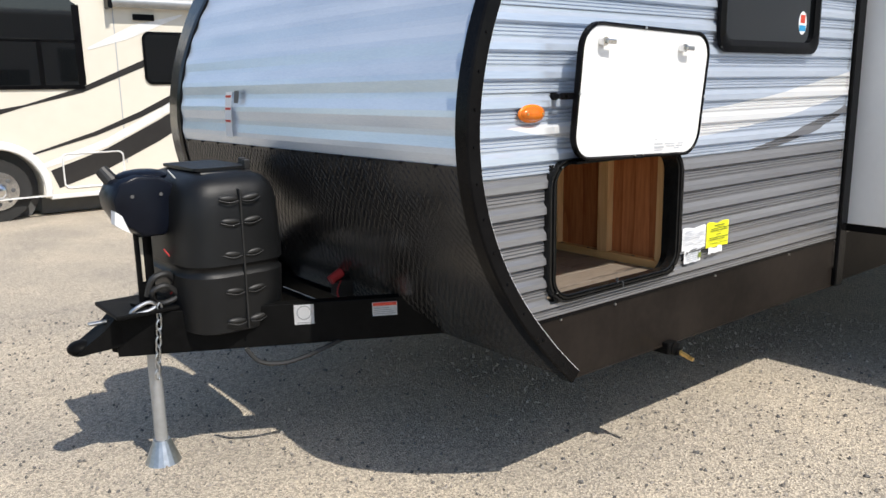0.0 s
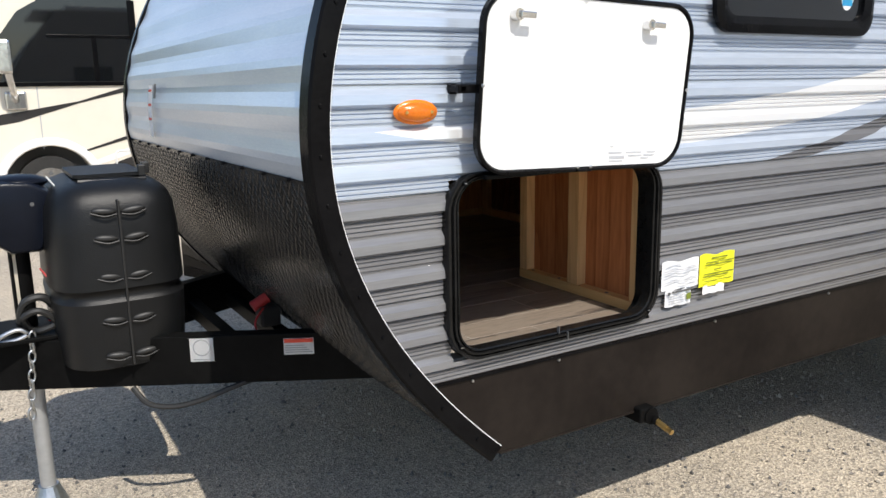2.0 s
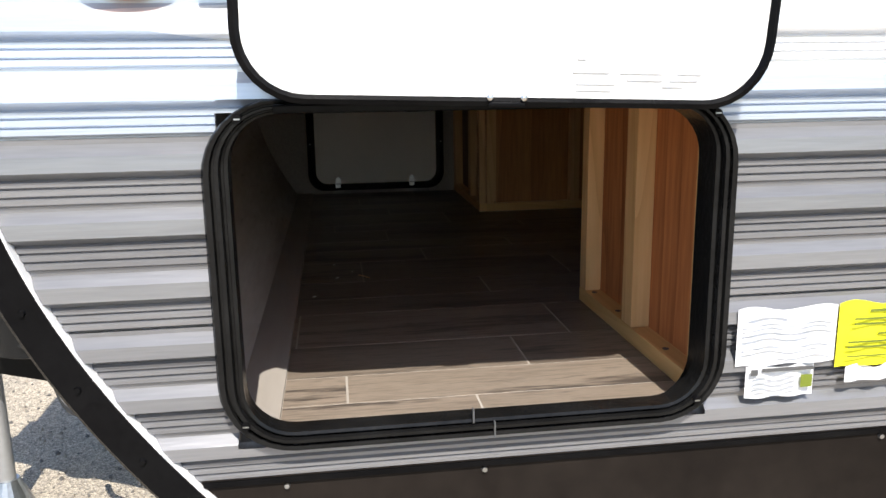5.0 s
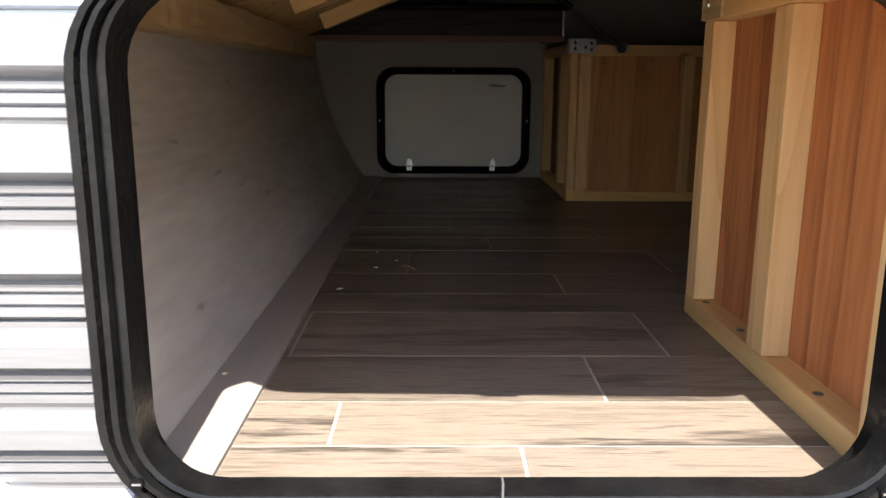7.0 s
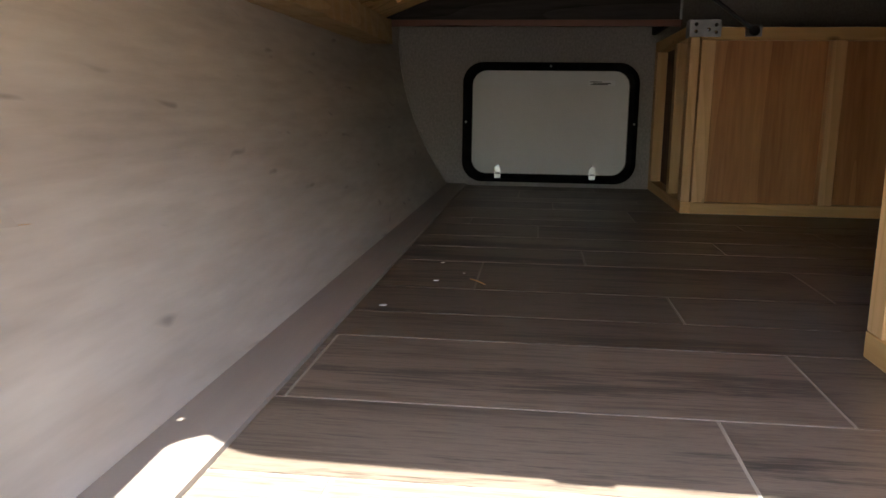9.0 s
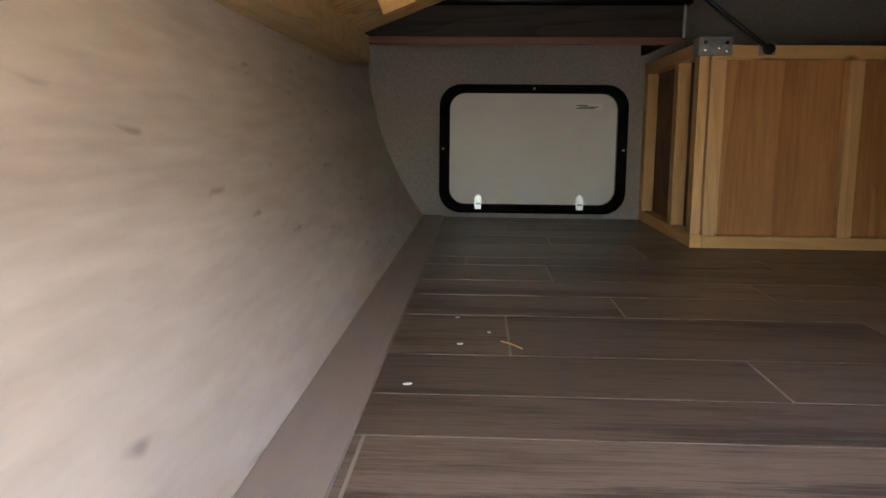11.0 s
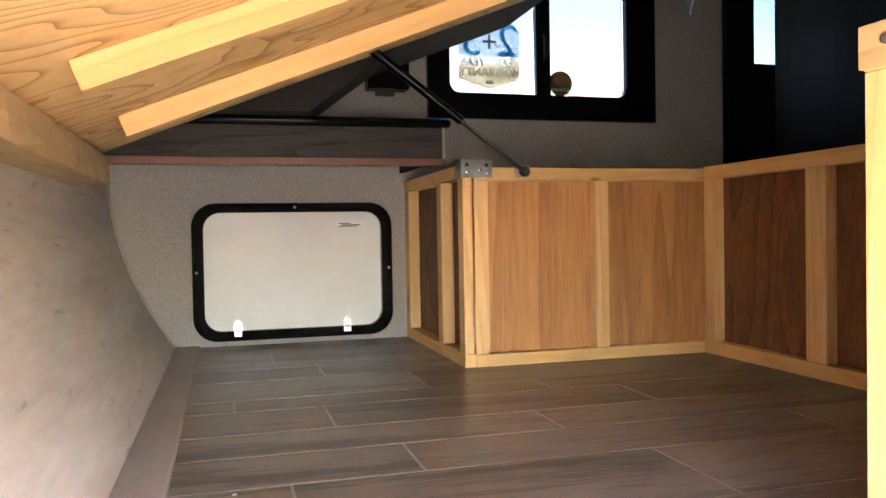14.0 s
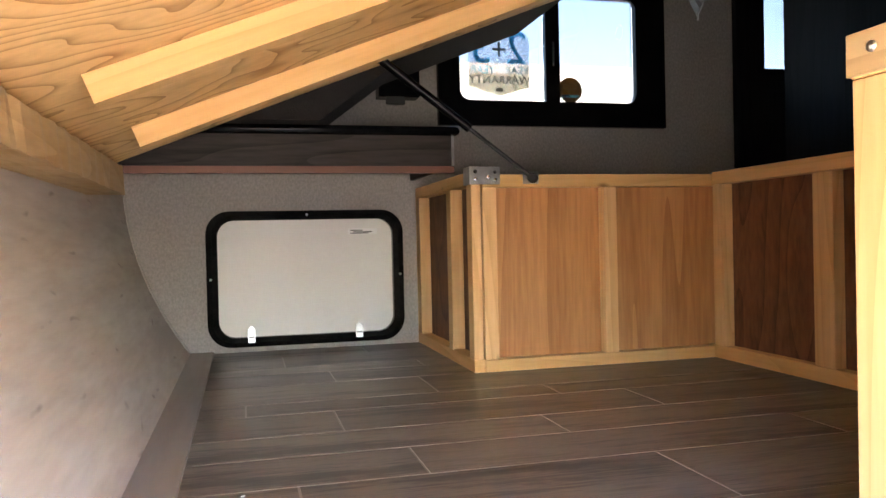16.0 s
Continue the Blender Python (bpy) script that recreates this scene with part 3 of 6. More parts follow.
def wall_prisms(y0, y1, z0, z1, x1, holes, edge, step=0.06):
    """A flat wall in strips, its front end following the rounded nose, with rectangular holes right through."""
    bm = bmesh.new()
    cuts = sorted({z0, z1, *[z for h in holes for z in h[2:] if z0 < z < z1]})
    zs = []
    for a, b in zip(cuts, cuts[1:]):
        k = max(1, round((b - a) / step))
        zs += [a + (b - a) * i / k for i in range(k)]
    zs.append(z1)
    for a, b in zip(zs, zs[1:]):
        spans, start = [], None
        mid = (a + b) / 2
        for h in sorted(holes):
            if h[2] < mid < h[3]:
                spans.append((start, h[0]))
                start = h[1]
        spans.append((start, x1))
        for s, e in spans:
            xa, xb = (edge(a), edge(b)) if s is None else (s, s)
            v = [bm.verts.new(p) for p in ((xa, y0, a), (e, y0, a), (e, y1, a), (xa, y1, a), (xb, y0, b), (e, y0, b), (e, y1, b), (xb, y1, b))]
            for f in ((0, 1, 5, 4), (1, 2, 6, 5), (2, 3, 7, 6), (3, 0, 4, 7), (4, 5, 6, 7), (3, 2, 1, 0)):
                bm.faces.new([v[i] for i in f])
    return bm


RIB = [(0.0, 0.0), (0.003, -0.0045), (0.009, -0.0045), (0.012, 0.0), (0.015, -0.0045), (0.021, -0.0045), (0.024, 0.0), (0.027, -0.0045), (0.033, -0.0045), (0.036, 0.0), (0.046, -0.016), (0.067, -0.014), (0.082, 0.0), (0.089, 0.0)]


def siding_course(z0, z1, x1, holes, material, parent, top=False):
    """One course of corrugated siding: three ribs and the fine beads between them, with a lapped joint below."""
    prof = [(z0, 0.006), (z0 + 0.003, 0.006)]
    k = max(1, round((z1 - z0) / 0.089))
    h = (z1 - z0 - 0.003) / k
    for i in range(k):
        prof += [(z0 + 0.003 + i * h + dz * h / 0.089, y) for dz, y in RIB[:-1]]
    prof.append((z1, 0.0))
    extra = [z for hh in holes for z in hh[2:] if z0 < z < z1]
    for z in extra:
        for (a, ya), (b, yb) in zip(prof, prof[1:]):
            if a < z < b:
                prof.insert(prof.index((b, yb)), (z, ya + (yb - ya) * (z - a) / (b - a)))
                break
    bm = bmesh.new()
    for (a, ya), (b, yb) in zip(prof, prof[1:]):
        mid = (a + b) / 2
        spans, start = [], None
        for hh in sorted(holes):
            if hh[2] < mid < hh[3]:
                spans.append((start, hh[0]))
                start = hh[1]
        spans.append((start, x1))
        for s, e in spans:
            xa, xb = (front(a) + 0.034, front(b) + 0.034) if s is None else (s, s)
            bm.faces.new([bm.verts.new(p) for p in ((xa, ya, a), (e, ya, a), (e, yb, b), (xb, yb, b))])
    bmesh.ops.remove_doubles(bm, verts=bm.verts, dist=1e-5)
    return part("panel", bm, material, parent)


# ---- ground ----
bm = bmesh.new()
for x0, x1, y0, y1 in ((-400, 400, -300, 24.0),):
    bm.faces.new([bm.verts.new(p) for p in ((x0, y0, 0), (x1, y0, 0), (x1, y1, 0), (x0, y1, 0))])
bm.faces.new([bm.verts.new(p) for p in ((-400, 24, 0), (400, 24, 0), (400, 600, 0), (-400, 600, 0))])
ground = tagged(link("ground", bm, M["gravel"]), "pale tan packed gravel lot with loose stones", "ground", kind="structure")
ground.data.polygons[1].material_index = 0
road = tagged(link("road", slab([(-60, 24), (60, 27), (60, 46), (-60, 44)], -0.02, 0.004, plane="xy"), M["asphalt"]), "grey asphalt road beyond the gravel lot", "road", kind="structure")
verge = tagged(link("lawn", slab([(-80, 46), (80, 48), (80, 120), (-80, 120)], -0.02, 0.02, plane="xy"), M["grass"]), "green grass verge beyond the road", "lawn", kind="structure")

def pebbles(seed, count, small, large, material, label):
    rng = random.Random(seed)
    verts, faces = [], []
    for i in range(count):
        x, y = rng.uniform(-3.4, 3.0), rng.uniform(-1.6, 4.2)
        q = small + (large - small) * rng.random() ** 5
        m = Matrix.Translation((x, y, q * 0.25)) @ Euler((rng.random() * 6, rng.random() * 6, rng.random() * 6)).to_matrix().to_4x4() @ Matrix.Diagonal((q * rng.uniform(0.8, 1.5), q, q * 0.7, 1))
        k = len(verts)
        verts += [m @ Vector(v) for v in ((1, 0, 0), (-1, 0, 0), (0, 1, 0), (0, -1, 0), (0, 0, 1), (0, 0, -1))]
        faces += [(k + a, k + b, k + c) for a, b, c in ((0, 2, 4), (2, 1, 4), (1, 3, 4), (3, 0, 4), (2, 0, 5), (1, 2, 5), (3, 1, 5), (0, 3, 5))]
    me = bpy.data.meshes.new("gravel")
    me.from_pydata(verts, [], faces)
    me.materials.append(M[material])
    tagged(new("gravel", me), label, "gravel", kind="stuff")


pebbles(7, 26000, 0.0022, 0.012, "stone", "loose pale stones scattered over the lot")
pebbles(8, 11000, 0.0022, 0.013, "stone_dark", "loose dark stones scattered over the lot")

# ---- trailer shell ----
HATCH = (-0.315, 0.402, 0.803, 1.2845)
WIN_NEAR = (0.68, 1.36, 1.72, 2.15)
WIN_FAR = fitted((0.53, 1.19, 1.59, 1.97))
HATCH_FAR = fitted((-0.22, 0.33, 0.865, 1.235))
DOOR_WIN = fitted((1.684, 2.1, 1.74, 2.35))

wall_near = tagged(link("wall_near", wall_prisms(0.008, 0.045, 0.76, ROOF, 6.0, [HATCH, WIN_NEAR], lambda z: front(z) + 0.03), M["fabric"]), "trailer side wall clad in corrugated metal siding", "wall", kind="structure")
for z0, z1, mk in ((0.747, 0.987, "siding_dark"), (0.987, 1.254, "siding_dark"), (1.254, 1.521, "siding"), (1.521, 1.788, "siding"), (1.788, 2.055, "siding"), (2.055, 2.322, "siding"), (2.322, 2.589, "siding"), (2.589, 2.856, "siding"), (2.856, ROOF, "siding")):
    siding_course(z0, z1, 1.80, [HATCH, WIN_NEAR], M[mk], wall_near)
wall_far = tagged(link("wall_far", wall_prisms(DEEP / K, W, 0.76, ROOF, 6.0, [WIN_FAR, HATCH_FAR, DOOR_WIN], lambda z: min(front(z) + 0.16, (inner(z * K) - 0.03) / K)), M["fabric"]), "inner side wall in grey linen wallcovering", "wall", kind="structure")

# rounded front: outer skin and inner panel
wall_front = thing("wall_front", "rounded trailer front, ribbed metal over black diamond plate", "wall", kind="structure")
z = 1.300
bm = bmesh.new()
prof = []
while z < ROOF - 0.05:
    prof += [(z + dz * 1.3, -y * 0.72) for dz, y in ((0.0, 0.0), (0.014, -0.004), (0.030, -0.009), (0.046, -0.009), (0.060, -0.004), (0.074, 0.0))]
    z += 0.089 * 1.3
for (a, oa), (b, ob_) in zip(prof, prof[1:]):
    bm.faces.new([bm.verts.new(p) for p in ((front(a) - oa, 0.02, a), (front(a) - oa, NOSE - 0.02, a), (front(b) - ob_, NOSE - 0.02, b), (front(b) - ob_, 0.02, b))])
bmesh.ops.remove_doubles(bm, verts=bm.verts, dist=1e-5)
part("panel", bm, M["siding_front_skylit"], wall_front, "blue-grey ribbed metal skin")
bm = bmesh.new()
zl = [0.50 + (1.304 - 0.50) * i / 28 for i in range(29)]
for a, b in zip(zl, zl[1:]):
    bm.faces.new([bm.verts.new(p) for p in ((front(a) - 0.004, 0.02, a), (front(a) - 0.004, NOSE - 0.02, a), (front(b) - 0.004, NOSE - 0.02, b), (front(b) - 0.004, 0.02, b))])
bmesh.ops.remove_doubles(bm, verts=bm.verts, dist=1e-5)
plate = part("panel", bm, M["diamond"], wall_front, "glossy black diamond tread plate", smooth=True)
# raised treads of the plate, in alternating directions
lengths = [0.0]
for a, b in zip(zl, zl[1:]):
    lengths.append(lengths[-1] + math.hypot(b - a, front(b) - front(a)))
verts, faces = [], []
row, s = 0, 0.012
while s < lengths[-1] - 0.01:
    z = float(np.interp(s, lengths, zl))
    x = front(z) - 0.004
    dx = (front(z + 0.01) - front(z - 0.01))
    tz = Vector((dx, 0, 0.02)).normalized()
    nrm = Vector((-tz.z, 0, tz.x))
    y = 0.035 + (0.0155 if row % 2 else 0)
    while y < NOSE - 0.03:
        lean = 1 if (row + int(round((y - 0.035) / 0.031))) % 2 else -1
        u = (tz * 0.85 + Vector((0, 0.5 * lean, 0))).normalized()
        v = u.cross(nrm)
        c = Vector((x, y, z))
        k = len(verts)
        verts += [c + u * 0.0145, c + v * 0.0042, c - u * 0.0145, c - v * 0.0042, c + nrm * 0.0024]
        faces += [(k, k + 1, k + 4), (k + 1, k + 2, k + 4), (k + 2, k + 3, k + 4), (k + 3, k, k + 4)]
        y += 0.031
    s += 0.0185
    row += 1
me = bpy.data.meshes.new("tread")
me.from_pydata(verts, [], faces)
me.materials.append(M["diamond"])
tread = new("tread", me)
tread.parent = wall_front
tagged(tread, "raised diamond treads", kind="stuff")
bm = bmesh.new()
zl2 = [0.685 + (ROOF * K - 0.685) * i / 50 for i in range(51)]
for a, b in zip(zl2, zl2[1:]):
    bm.faces.new([bm.verts.new((x / K, y / K, z / K)) for x, y, z in ((inner(a), 0.03, a), (inner(a), DEEP, a), (inner(b), DEEP, b), (inner(b), 0.03, b))])
bmesh.ops.remove_doubles(bm, verts=bm.verts, dist=1e-5)
part("lining", bm, M["whitewash"], wall_front, "curved whitewashed wood-grain panel", smooth=True)
bm = bmesh.new()
corner = lambda z: min(front(z) + 0.165, (inner(max(z * K, LEVEL)) - 0.05) / K)
zl3 = [0.50 + (ROOF - 0.50) * i / 40 for i in range(41)]
for a, b in zip(zl3, zl3[1:]):
    bm.faces.new([bm.verts.new(p) for p in ((front(a) + 0.01, NOSE - 0.01, a), (corner(a), W, a), (corner(b), W, b), (front(b) + 0.01, NOSE - 0.01, b))])
part("corner_panel", bm, M["trim"], wall_front, "black panel closing the far corner")
# screws along the joint of plate and skin
for i in range(12):
    y = 0.15 + i * 0.19
    part("screw", cyl((front(1.300) - 0.002, y, 1.300), (front(1.300) - 0.013, y, 1.300), 0.006, 0.004, 8), M["trim"], wall_front)

# black edge rails round the nose, both sides
for name, y0, y1 in (("trim_near", -0.022, 0.035), ("trim_far", NOSE - 0.035, NOSE + 0.014)):
    bm = bmesh.new()
    zt = [0.497 + (ROOF - 0.497) * i / 70 for i in range(71)]
    rows_ = []
    for z in zt:
        d = (front(z + 0.005) - front(z - 0.005)) / 0.01
        n_ = Vector((-1, 0, d)).normalized()
        p0 = Vector((front(z), 0, z))
        o, i_ = p0 + n_ * 0.012, p0 - n_ * 0.040
        rows_.append([bm.verts.new((o.x, y0 + 0.006, o.z)), bm.verts.new((o.x + 0.006 * -n_.x, y0, o.z - 0.006 * n_.z)), bm.verts.new((i_.x, y0, i_.z)), bm.verts.new((i_.x, y1, i_.z)), bm.verts.new((o.x, y1, o.z))])
    for a, b in zip(rows_, rows_[1:]):
        for j in range(5):
            bm.faces.new((a[j], a[(j + 1) % 5], b[(j + 1) % 5], b[j]))
    bm.faces.new(rows_[0])
    t_ = tagged(link(name, bm, M["trim"], smooth=True), "glossy black edge rail along the rounded nose", "trim", kind="structure")
    if y0 < 0:
        bm = bmesh.new()
        rows_ = []
        for z in zt:
            d = (front(z + 0.005) - front(z - 0.005)) / 0.01
            n_ = Vector((-1, 0, d)).normalized()
            i_ = Vector((front(z), 0, z)) - n_ * 0.040
            j_ = i_ - n_ * 0.0025
            rows_.append([bm.verts.new((i_.x, -0.0195, i_.z)), bm.verts.new((j_.x, -0.0195, j_.z)), bm.verts.new((j_.x, 0.004, j_.z)), bm.verts.new((i_.x, 0.004, i_.z))])
        for a, b in zip(rows_, rows_[1:]):
            for j in range(4):
                bm.faces.new((a[j], a[(j + 1) % 4], b[(j + 1) % 4], b[j]))
        part("bead", bm, M["label"], t_, "thin white sealant bead")
        for i in range(16):
            z = 0.56 + i * 0.115
            d = (front(z + 0.005) - front(z - 0.005)) / 0.01
            c = Vector((front(z), 0, z)) - Vector((-1, 0, d)).normalized() * 0.016
            part("screw", cyl((c.x, -0.021, c.z), (c.x, -0.026, c.z), 0.006, 0.004, 8), M["trim"], t_)

# skirt below the siding
bm = slab([(front(0.5) + 0.02, 0.5), (1.82, 0.5), (1.82, 0.752), (front(0.752) + 0.02, 0.752), (front(0.62) + 0.02, 0.62)], -0.004, 0.01)
skirt = tagged(link("skirt", bm, M["skirt"]), "dark brown metal skirt with scuffs below the siding", "trim", kind="structure")
part("lip", slab([(-0.16, -0.006), (1.82, -0.006), (1.82, 0.10), (-0.16, 0.10)], 0.495, 0.502, plane="xy"), M["skirt"], skirt)
part("joint", box(-0.37, 1.80, -0.009, -0.0045, 0.742, 0.750), M["trim"], skirt)
for x, z in ((0.05, 0.735), (0.72, 0.735), (1.35, 0.735), (-0.25, 0.735)):
    part("screw", cyl((x, -0.004, z), (x, -0.009, z), 0.005, 0.004, 8), M["zinc"], skirt)
tagged(link("skirt_far", slab([(front(0.5) + 0.17, 0.5), (6.0, 0.5), (6.0, 0.765), (front(0.765) + 0.17, 0.765), (front(0.62) + 0.17, 0.62)], W - 0.01, W + 0.002), M["skirt"]), "dark metal skirt on the curb side", "trim", kind="structure")
tagged(link("skirt_rear", box(1.83, 6.0, 0.01, 0.022, 0.50, 0.76), M["skirt"]), "dark skirt below the slide-out", "trim", kind="structure")
tagged(link("underbelly", box(-0.02, 6.0, 0.12, W - 0.12, 0.53, 0.71), M["frame_black"]), "black underbelly of the trailer", "underbelly", kind="structure")
tagged(link("roof", box(0.55, 6.0, 0.0, W, ROOF, ROOF + 0.08, 0.01), M["gelcoat"]), "white rubber trailer roof", "roof", kind="structure")
tagged(link("ceiling", box(0.0, 6.0, 0.045, DEEP / K, ROOF - 0.03, ROOF - 0.002), M["gel_inside"]), "pale trailer ceiling", "ceiling", kind="structure")
tagged(link("wall_rear", box(5.9, 5.95, 0.045, DEEP / K, 0.75, ROOF - 0.03), M["fabric"]), "rear end wall of the trailer", "wall", kind="structure")

# black seal post and the slide-out box
tagged(link("trim_slide", box(1.815, 1.895, -0.03, 0.007, 0.497, 2.745, 0.006), M["trim"]), "black seal post beside the slide-out", "trim", kind="structure")
part("edge", box(1.802, 1.812, -0.016, 0.004, 0.60, 2.74), M["chrome"], bpy.data.objects["trim_slide"], "bright metal edge strip")
slide = thing("slide_out", "extended slide-out room with pale grey walls", "slide-out", (1.93, -0.7, 0.807))
part("wall", box(1.93, 5.2, -1.45, -0.002, 0.815, 2.6, 0.004), M["gelcoat"], slide)
part("floor", box(1.932, 5.2, -1.45, -0.002, 0.775, 0.812, 0.003), M["frame_black"], slide, "black slide-out underside")
part("corner_trim", box(1.915, 1.96, -1.465, -1.42, 0.79, 2.6, 0.004), M["trim"], slide)
settle(slide)


# ---- baggage hatch on the near side: frame, open door ----
def hatch_frame(name, ox, oz, ix, iz, ro, ri, y_out, y_in, label):
    """A moulded ring with two ridges round a rounded opening."""
    f = tagged(new(name), label, "hatch frame", kind="structure")
    k = 0.5
    sect = [(0.0, y_in), (0.0, y_out + 0.006), (0.10, y_out), (0.30, y_out + 0.001), (0.36, y_out + 0.009), (0.44, y_out + 0.009), (0.50, y_out - 0.002), (0.66, y_out - 0.002), (0.72, y_out + 0.010), (0.80, y_out + 0.010), (0.86, y_out + 0.002), (1.0, y_out + 0.004), (1.0, y_in + 0.004)]
    loops = []
    for s, y in sect:
        r = ro + (ri - ro) * s
        loops.append([(x, y, z) for x, z in rounded(ox[0] + (ix[0] - ox[0]) * s, ox[1] + (ix[1] - ox[1]) * s, oz[0] + (iz[0] - oz[0]) * s, oz[1] + (iz[1] - oz[1]) * s, r)])
    part("ring", ring(loops), M["seal"], f, smooth=True)
    return f


hf = hatch_frame("hatch_frame", (-0.336, 0.426), (0.799, 1.303), (-0.300, 0.390), (0.829, 1.283), 0.105, 0.07, -0.030, 0.006, "ribbed black rubber and metal frame of the baggage hatch")
for x, z in ((-0.283, 1.277), (0.385, 1.272), (-0.300, 0.846), (0.378, 0.836)):
    s_ = part("screw", cyl((x, -0.028, z), (x, -0.035, z), 0.0075, 0.006, 12), M["trim"], hf)
    part("slot", box(x - 0.004, x + 0.004, -0.0358, -0.0345, z - 0.001, z + 0.001), M["zinc"], s_)
part("joint", box(0.060, 0.062, -0.0335, -0.027, 0.80, 0.825), M["ink"], hf)
part("joint", box(0.028, 0.030, -0.0325, -0.022, 0.825, 0.846), M["ink"], hf)
part("liner", ring([[(x, y, z) for x, z in rounded(-0.3105, 0.3985, 0.8065, 1.2815, 0.075)] for y in (-0.004, 0.047)]), M["seal"], hf, "black jamb liner", smooth=True)
part("hinge_rail", box(-0.235, 0.335, -0.055, -0.028, 1.284, 1.296, 0.003), M["trim"], hf, "continuous hinge along the hatch top")

# open door, swung up and leaning off the wall
hd = thing("hatch_door", "white baggage door swung up open, black edge", "hatch door", (0, 0, 0))
DX0, DX1, DZ0, DZ1 = -0.283, 0.434, 0.0, 0.452
lean = Matrix.Translation((0.0, -0.045, 1.292)) @ pose(0, 0, 0, 4.0, 1.8, 0)
rim_o, rim_i = rounded(DX0, DX1, DZ0, DZ1, 0.09), rounded(DX0 + 0.013, DX1 - 0.013, DZ0 + 0.012, DZ1 - 0.013, 0.078)
bm = ring([[(x, -0.026, z) for x, z in rim_i], [(x, -0.033, z) for x, z in rounded(DX0 + 0.007, DX1 - 0.007, DZ0 + 0.007, DZ1 - 0.007, 0.084)], [(x, -0.030, z) for x, z in rim_o], [(x, -0.012, z) for x, z in rim_o], [(x, 0.002, z) for x, z in rim_i]])
part("edge_frame", bm, M["trim"], hd, "black aluminium edge", smooth=True).matrix_basis = lean
part("panel", slab(rim_i, -0.027, 0.0), M["gelcoat"], hd).matrix_basis = lean
for x in (-0.19, 0.25):
    lat = part("latch", cyl((x, -0.026, 0.39), (x, -0.048, 0.39), 0.017, 0.014, 16), M["chrome"], hd, "chrome cam latch", smooth=True)
    lat.matrix_basis = lean
    part("cam", box(x, x + 0.045, -0.056, -0.047, 0.382, 0.398, 0.003), M["chrome"], lat)
for x, z in ((DX0 + 0.007, 0.22), (DX1 - 0.007, 0.22), (0.03, DZ1 - 0.007)):
    part("rivet", ball((x, -0.034, z), 0.005, 0.004, 0.005, 10, 6), M["zinc"], hd).matrix_basis = lean
for x in (0.045, 0.090):
    part("bolt", ball((x, -0.033, 0.012), 0.005, 0.004, 0.005, 12, 8), M["chrome"], hd, "chrome bolt head").matrix_basis = lean
part("clasp", box(0.043, 0.092, -0.036, -0.028, -0.001, 0.006, 0.002), M["trim"], hd).matrix_basis = lean
for i, (x, z, w) in enumerate(((0.16, 0.062, 0.012), (0.155, 0.045, 0.05), (0.16, 0.03, 0.055), (0.16, 0.022, 0.05), (0.22, 0.045, 0.06), (0.23, 0.036, 0.05), (0.30, 0.045, 0.035), (0.29, 0.036, 0.04), (0.28, 0.028, 0.03))):
    part("print", box(x, x + w, -0.0285, -0.0275, z, z + (0.008 if i == 2 else 0.0035)), M["print_pale"], hd, "faint printed lines").matrix_basis = lean

# holder that keeps the door up
hc = thing("door_holder", "black plastic catch holding the baggage door open", "catch", (-0.31, 0, 1.51))
part("base", box(-0.318, -0.292, -0.02, -0.004, 1.498, 1.524, 0.004), M["trim"], hc)
part("arm", box(-0.322, -0.268, -0.070, -0.050, 1.500, 1.522, 0.004), M["trim"], hc)
part("post", box(-0.319, -0.299, -0.070, -0.018, 1.503, 1.519, 0.003), M["trim"], hc)
settle(hc)

# marker lamp
ml = thing("marker_lamp", "oval amber marker lamp on the siding", "lamp", (-0.412, 0, 1.458))
part("base", ball((-0.412, -0.015, 1.458), 0.061, 0.012, 0.030), M["amber"], ml, smooth=True)
part("lens", ball((-0.412, -0.021, 1.458), 0.053, 0.017, 0.023), M["amber"], ml, "ribbed amber lens", smooth=True)
for dx in (-0.034, 0.034):
    part("screw", cyl((-0.412 + dx, -0.026, 1.458), (-0.412 + dx, -0.036, 1.458), 0.005, 0.004, 8), M["brass"], ml)
settle(ml)

# paper labels stuck to the siding
def paper(name, x0, x1, z0, z1, material, bars, label, tilt=0.0):
    t = thing(name, label, "label", (x0, -0.0205, z0))
    m = pose(0, 0, 0, 0, tilt, 0)
    bm = bmesh.new()
    n_ = 12
    g = [[bm.verts.new((x0 + (x1 - x0) * i / n_, -0.0205 - 0.003 * math.sin(i * 1.1 + z0 * 90), z0 + (z1 - z0) * j / 3 + 0.004 * math.sin(i * 0.8) * (j == 3))) for i in range(n_ + 1)] for j in range(4)]
    for j in range(3):
        for i in range(n_):
            bm.faces.new((g[j][i], g[j][i + 1], g[j + 1][i + 1], g[j + 1][i]))
    part("sheet", bm, material, t, smooth=True)
    for bx0, bx1, bz0, bz1, mk in bars:
        part("print", box(x0 + (x1 - x0) * bx0, x0 + (x1 - x0) * bx1, -0.0262, -0.0254, z0 + (z1 - z0) * bz0, z0 + (z1 - z0) * bz1), M[mk], t)
    return settle(t)


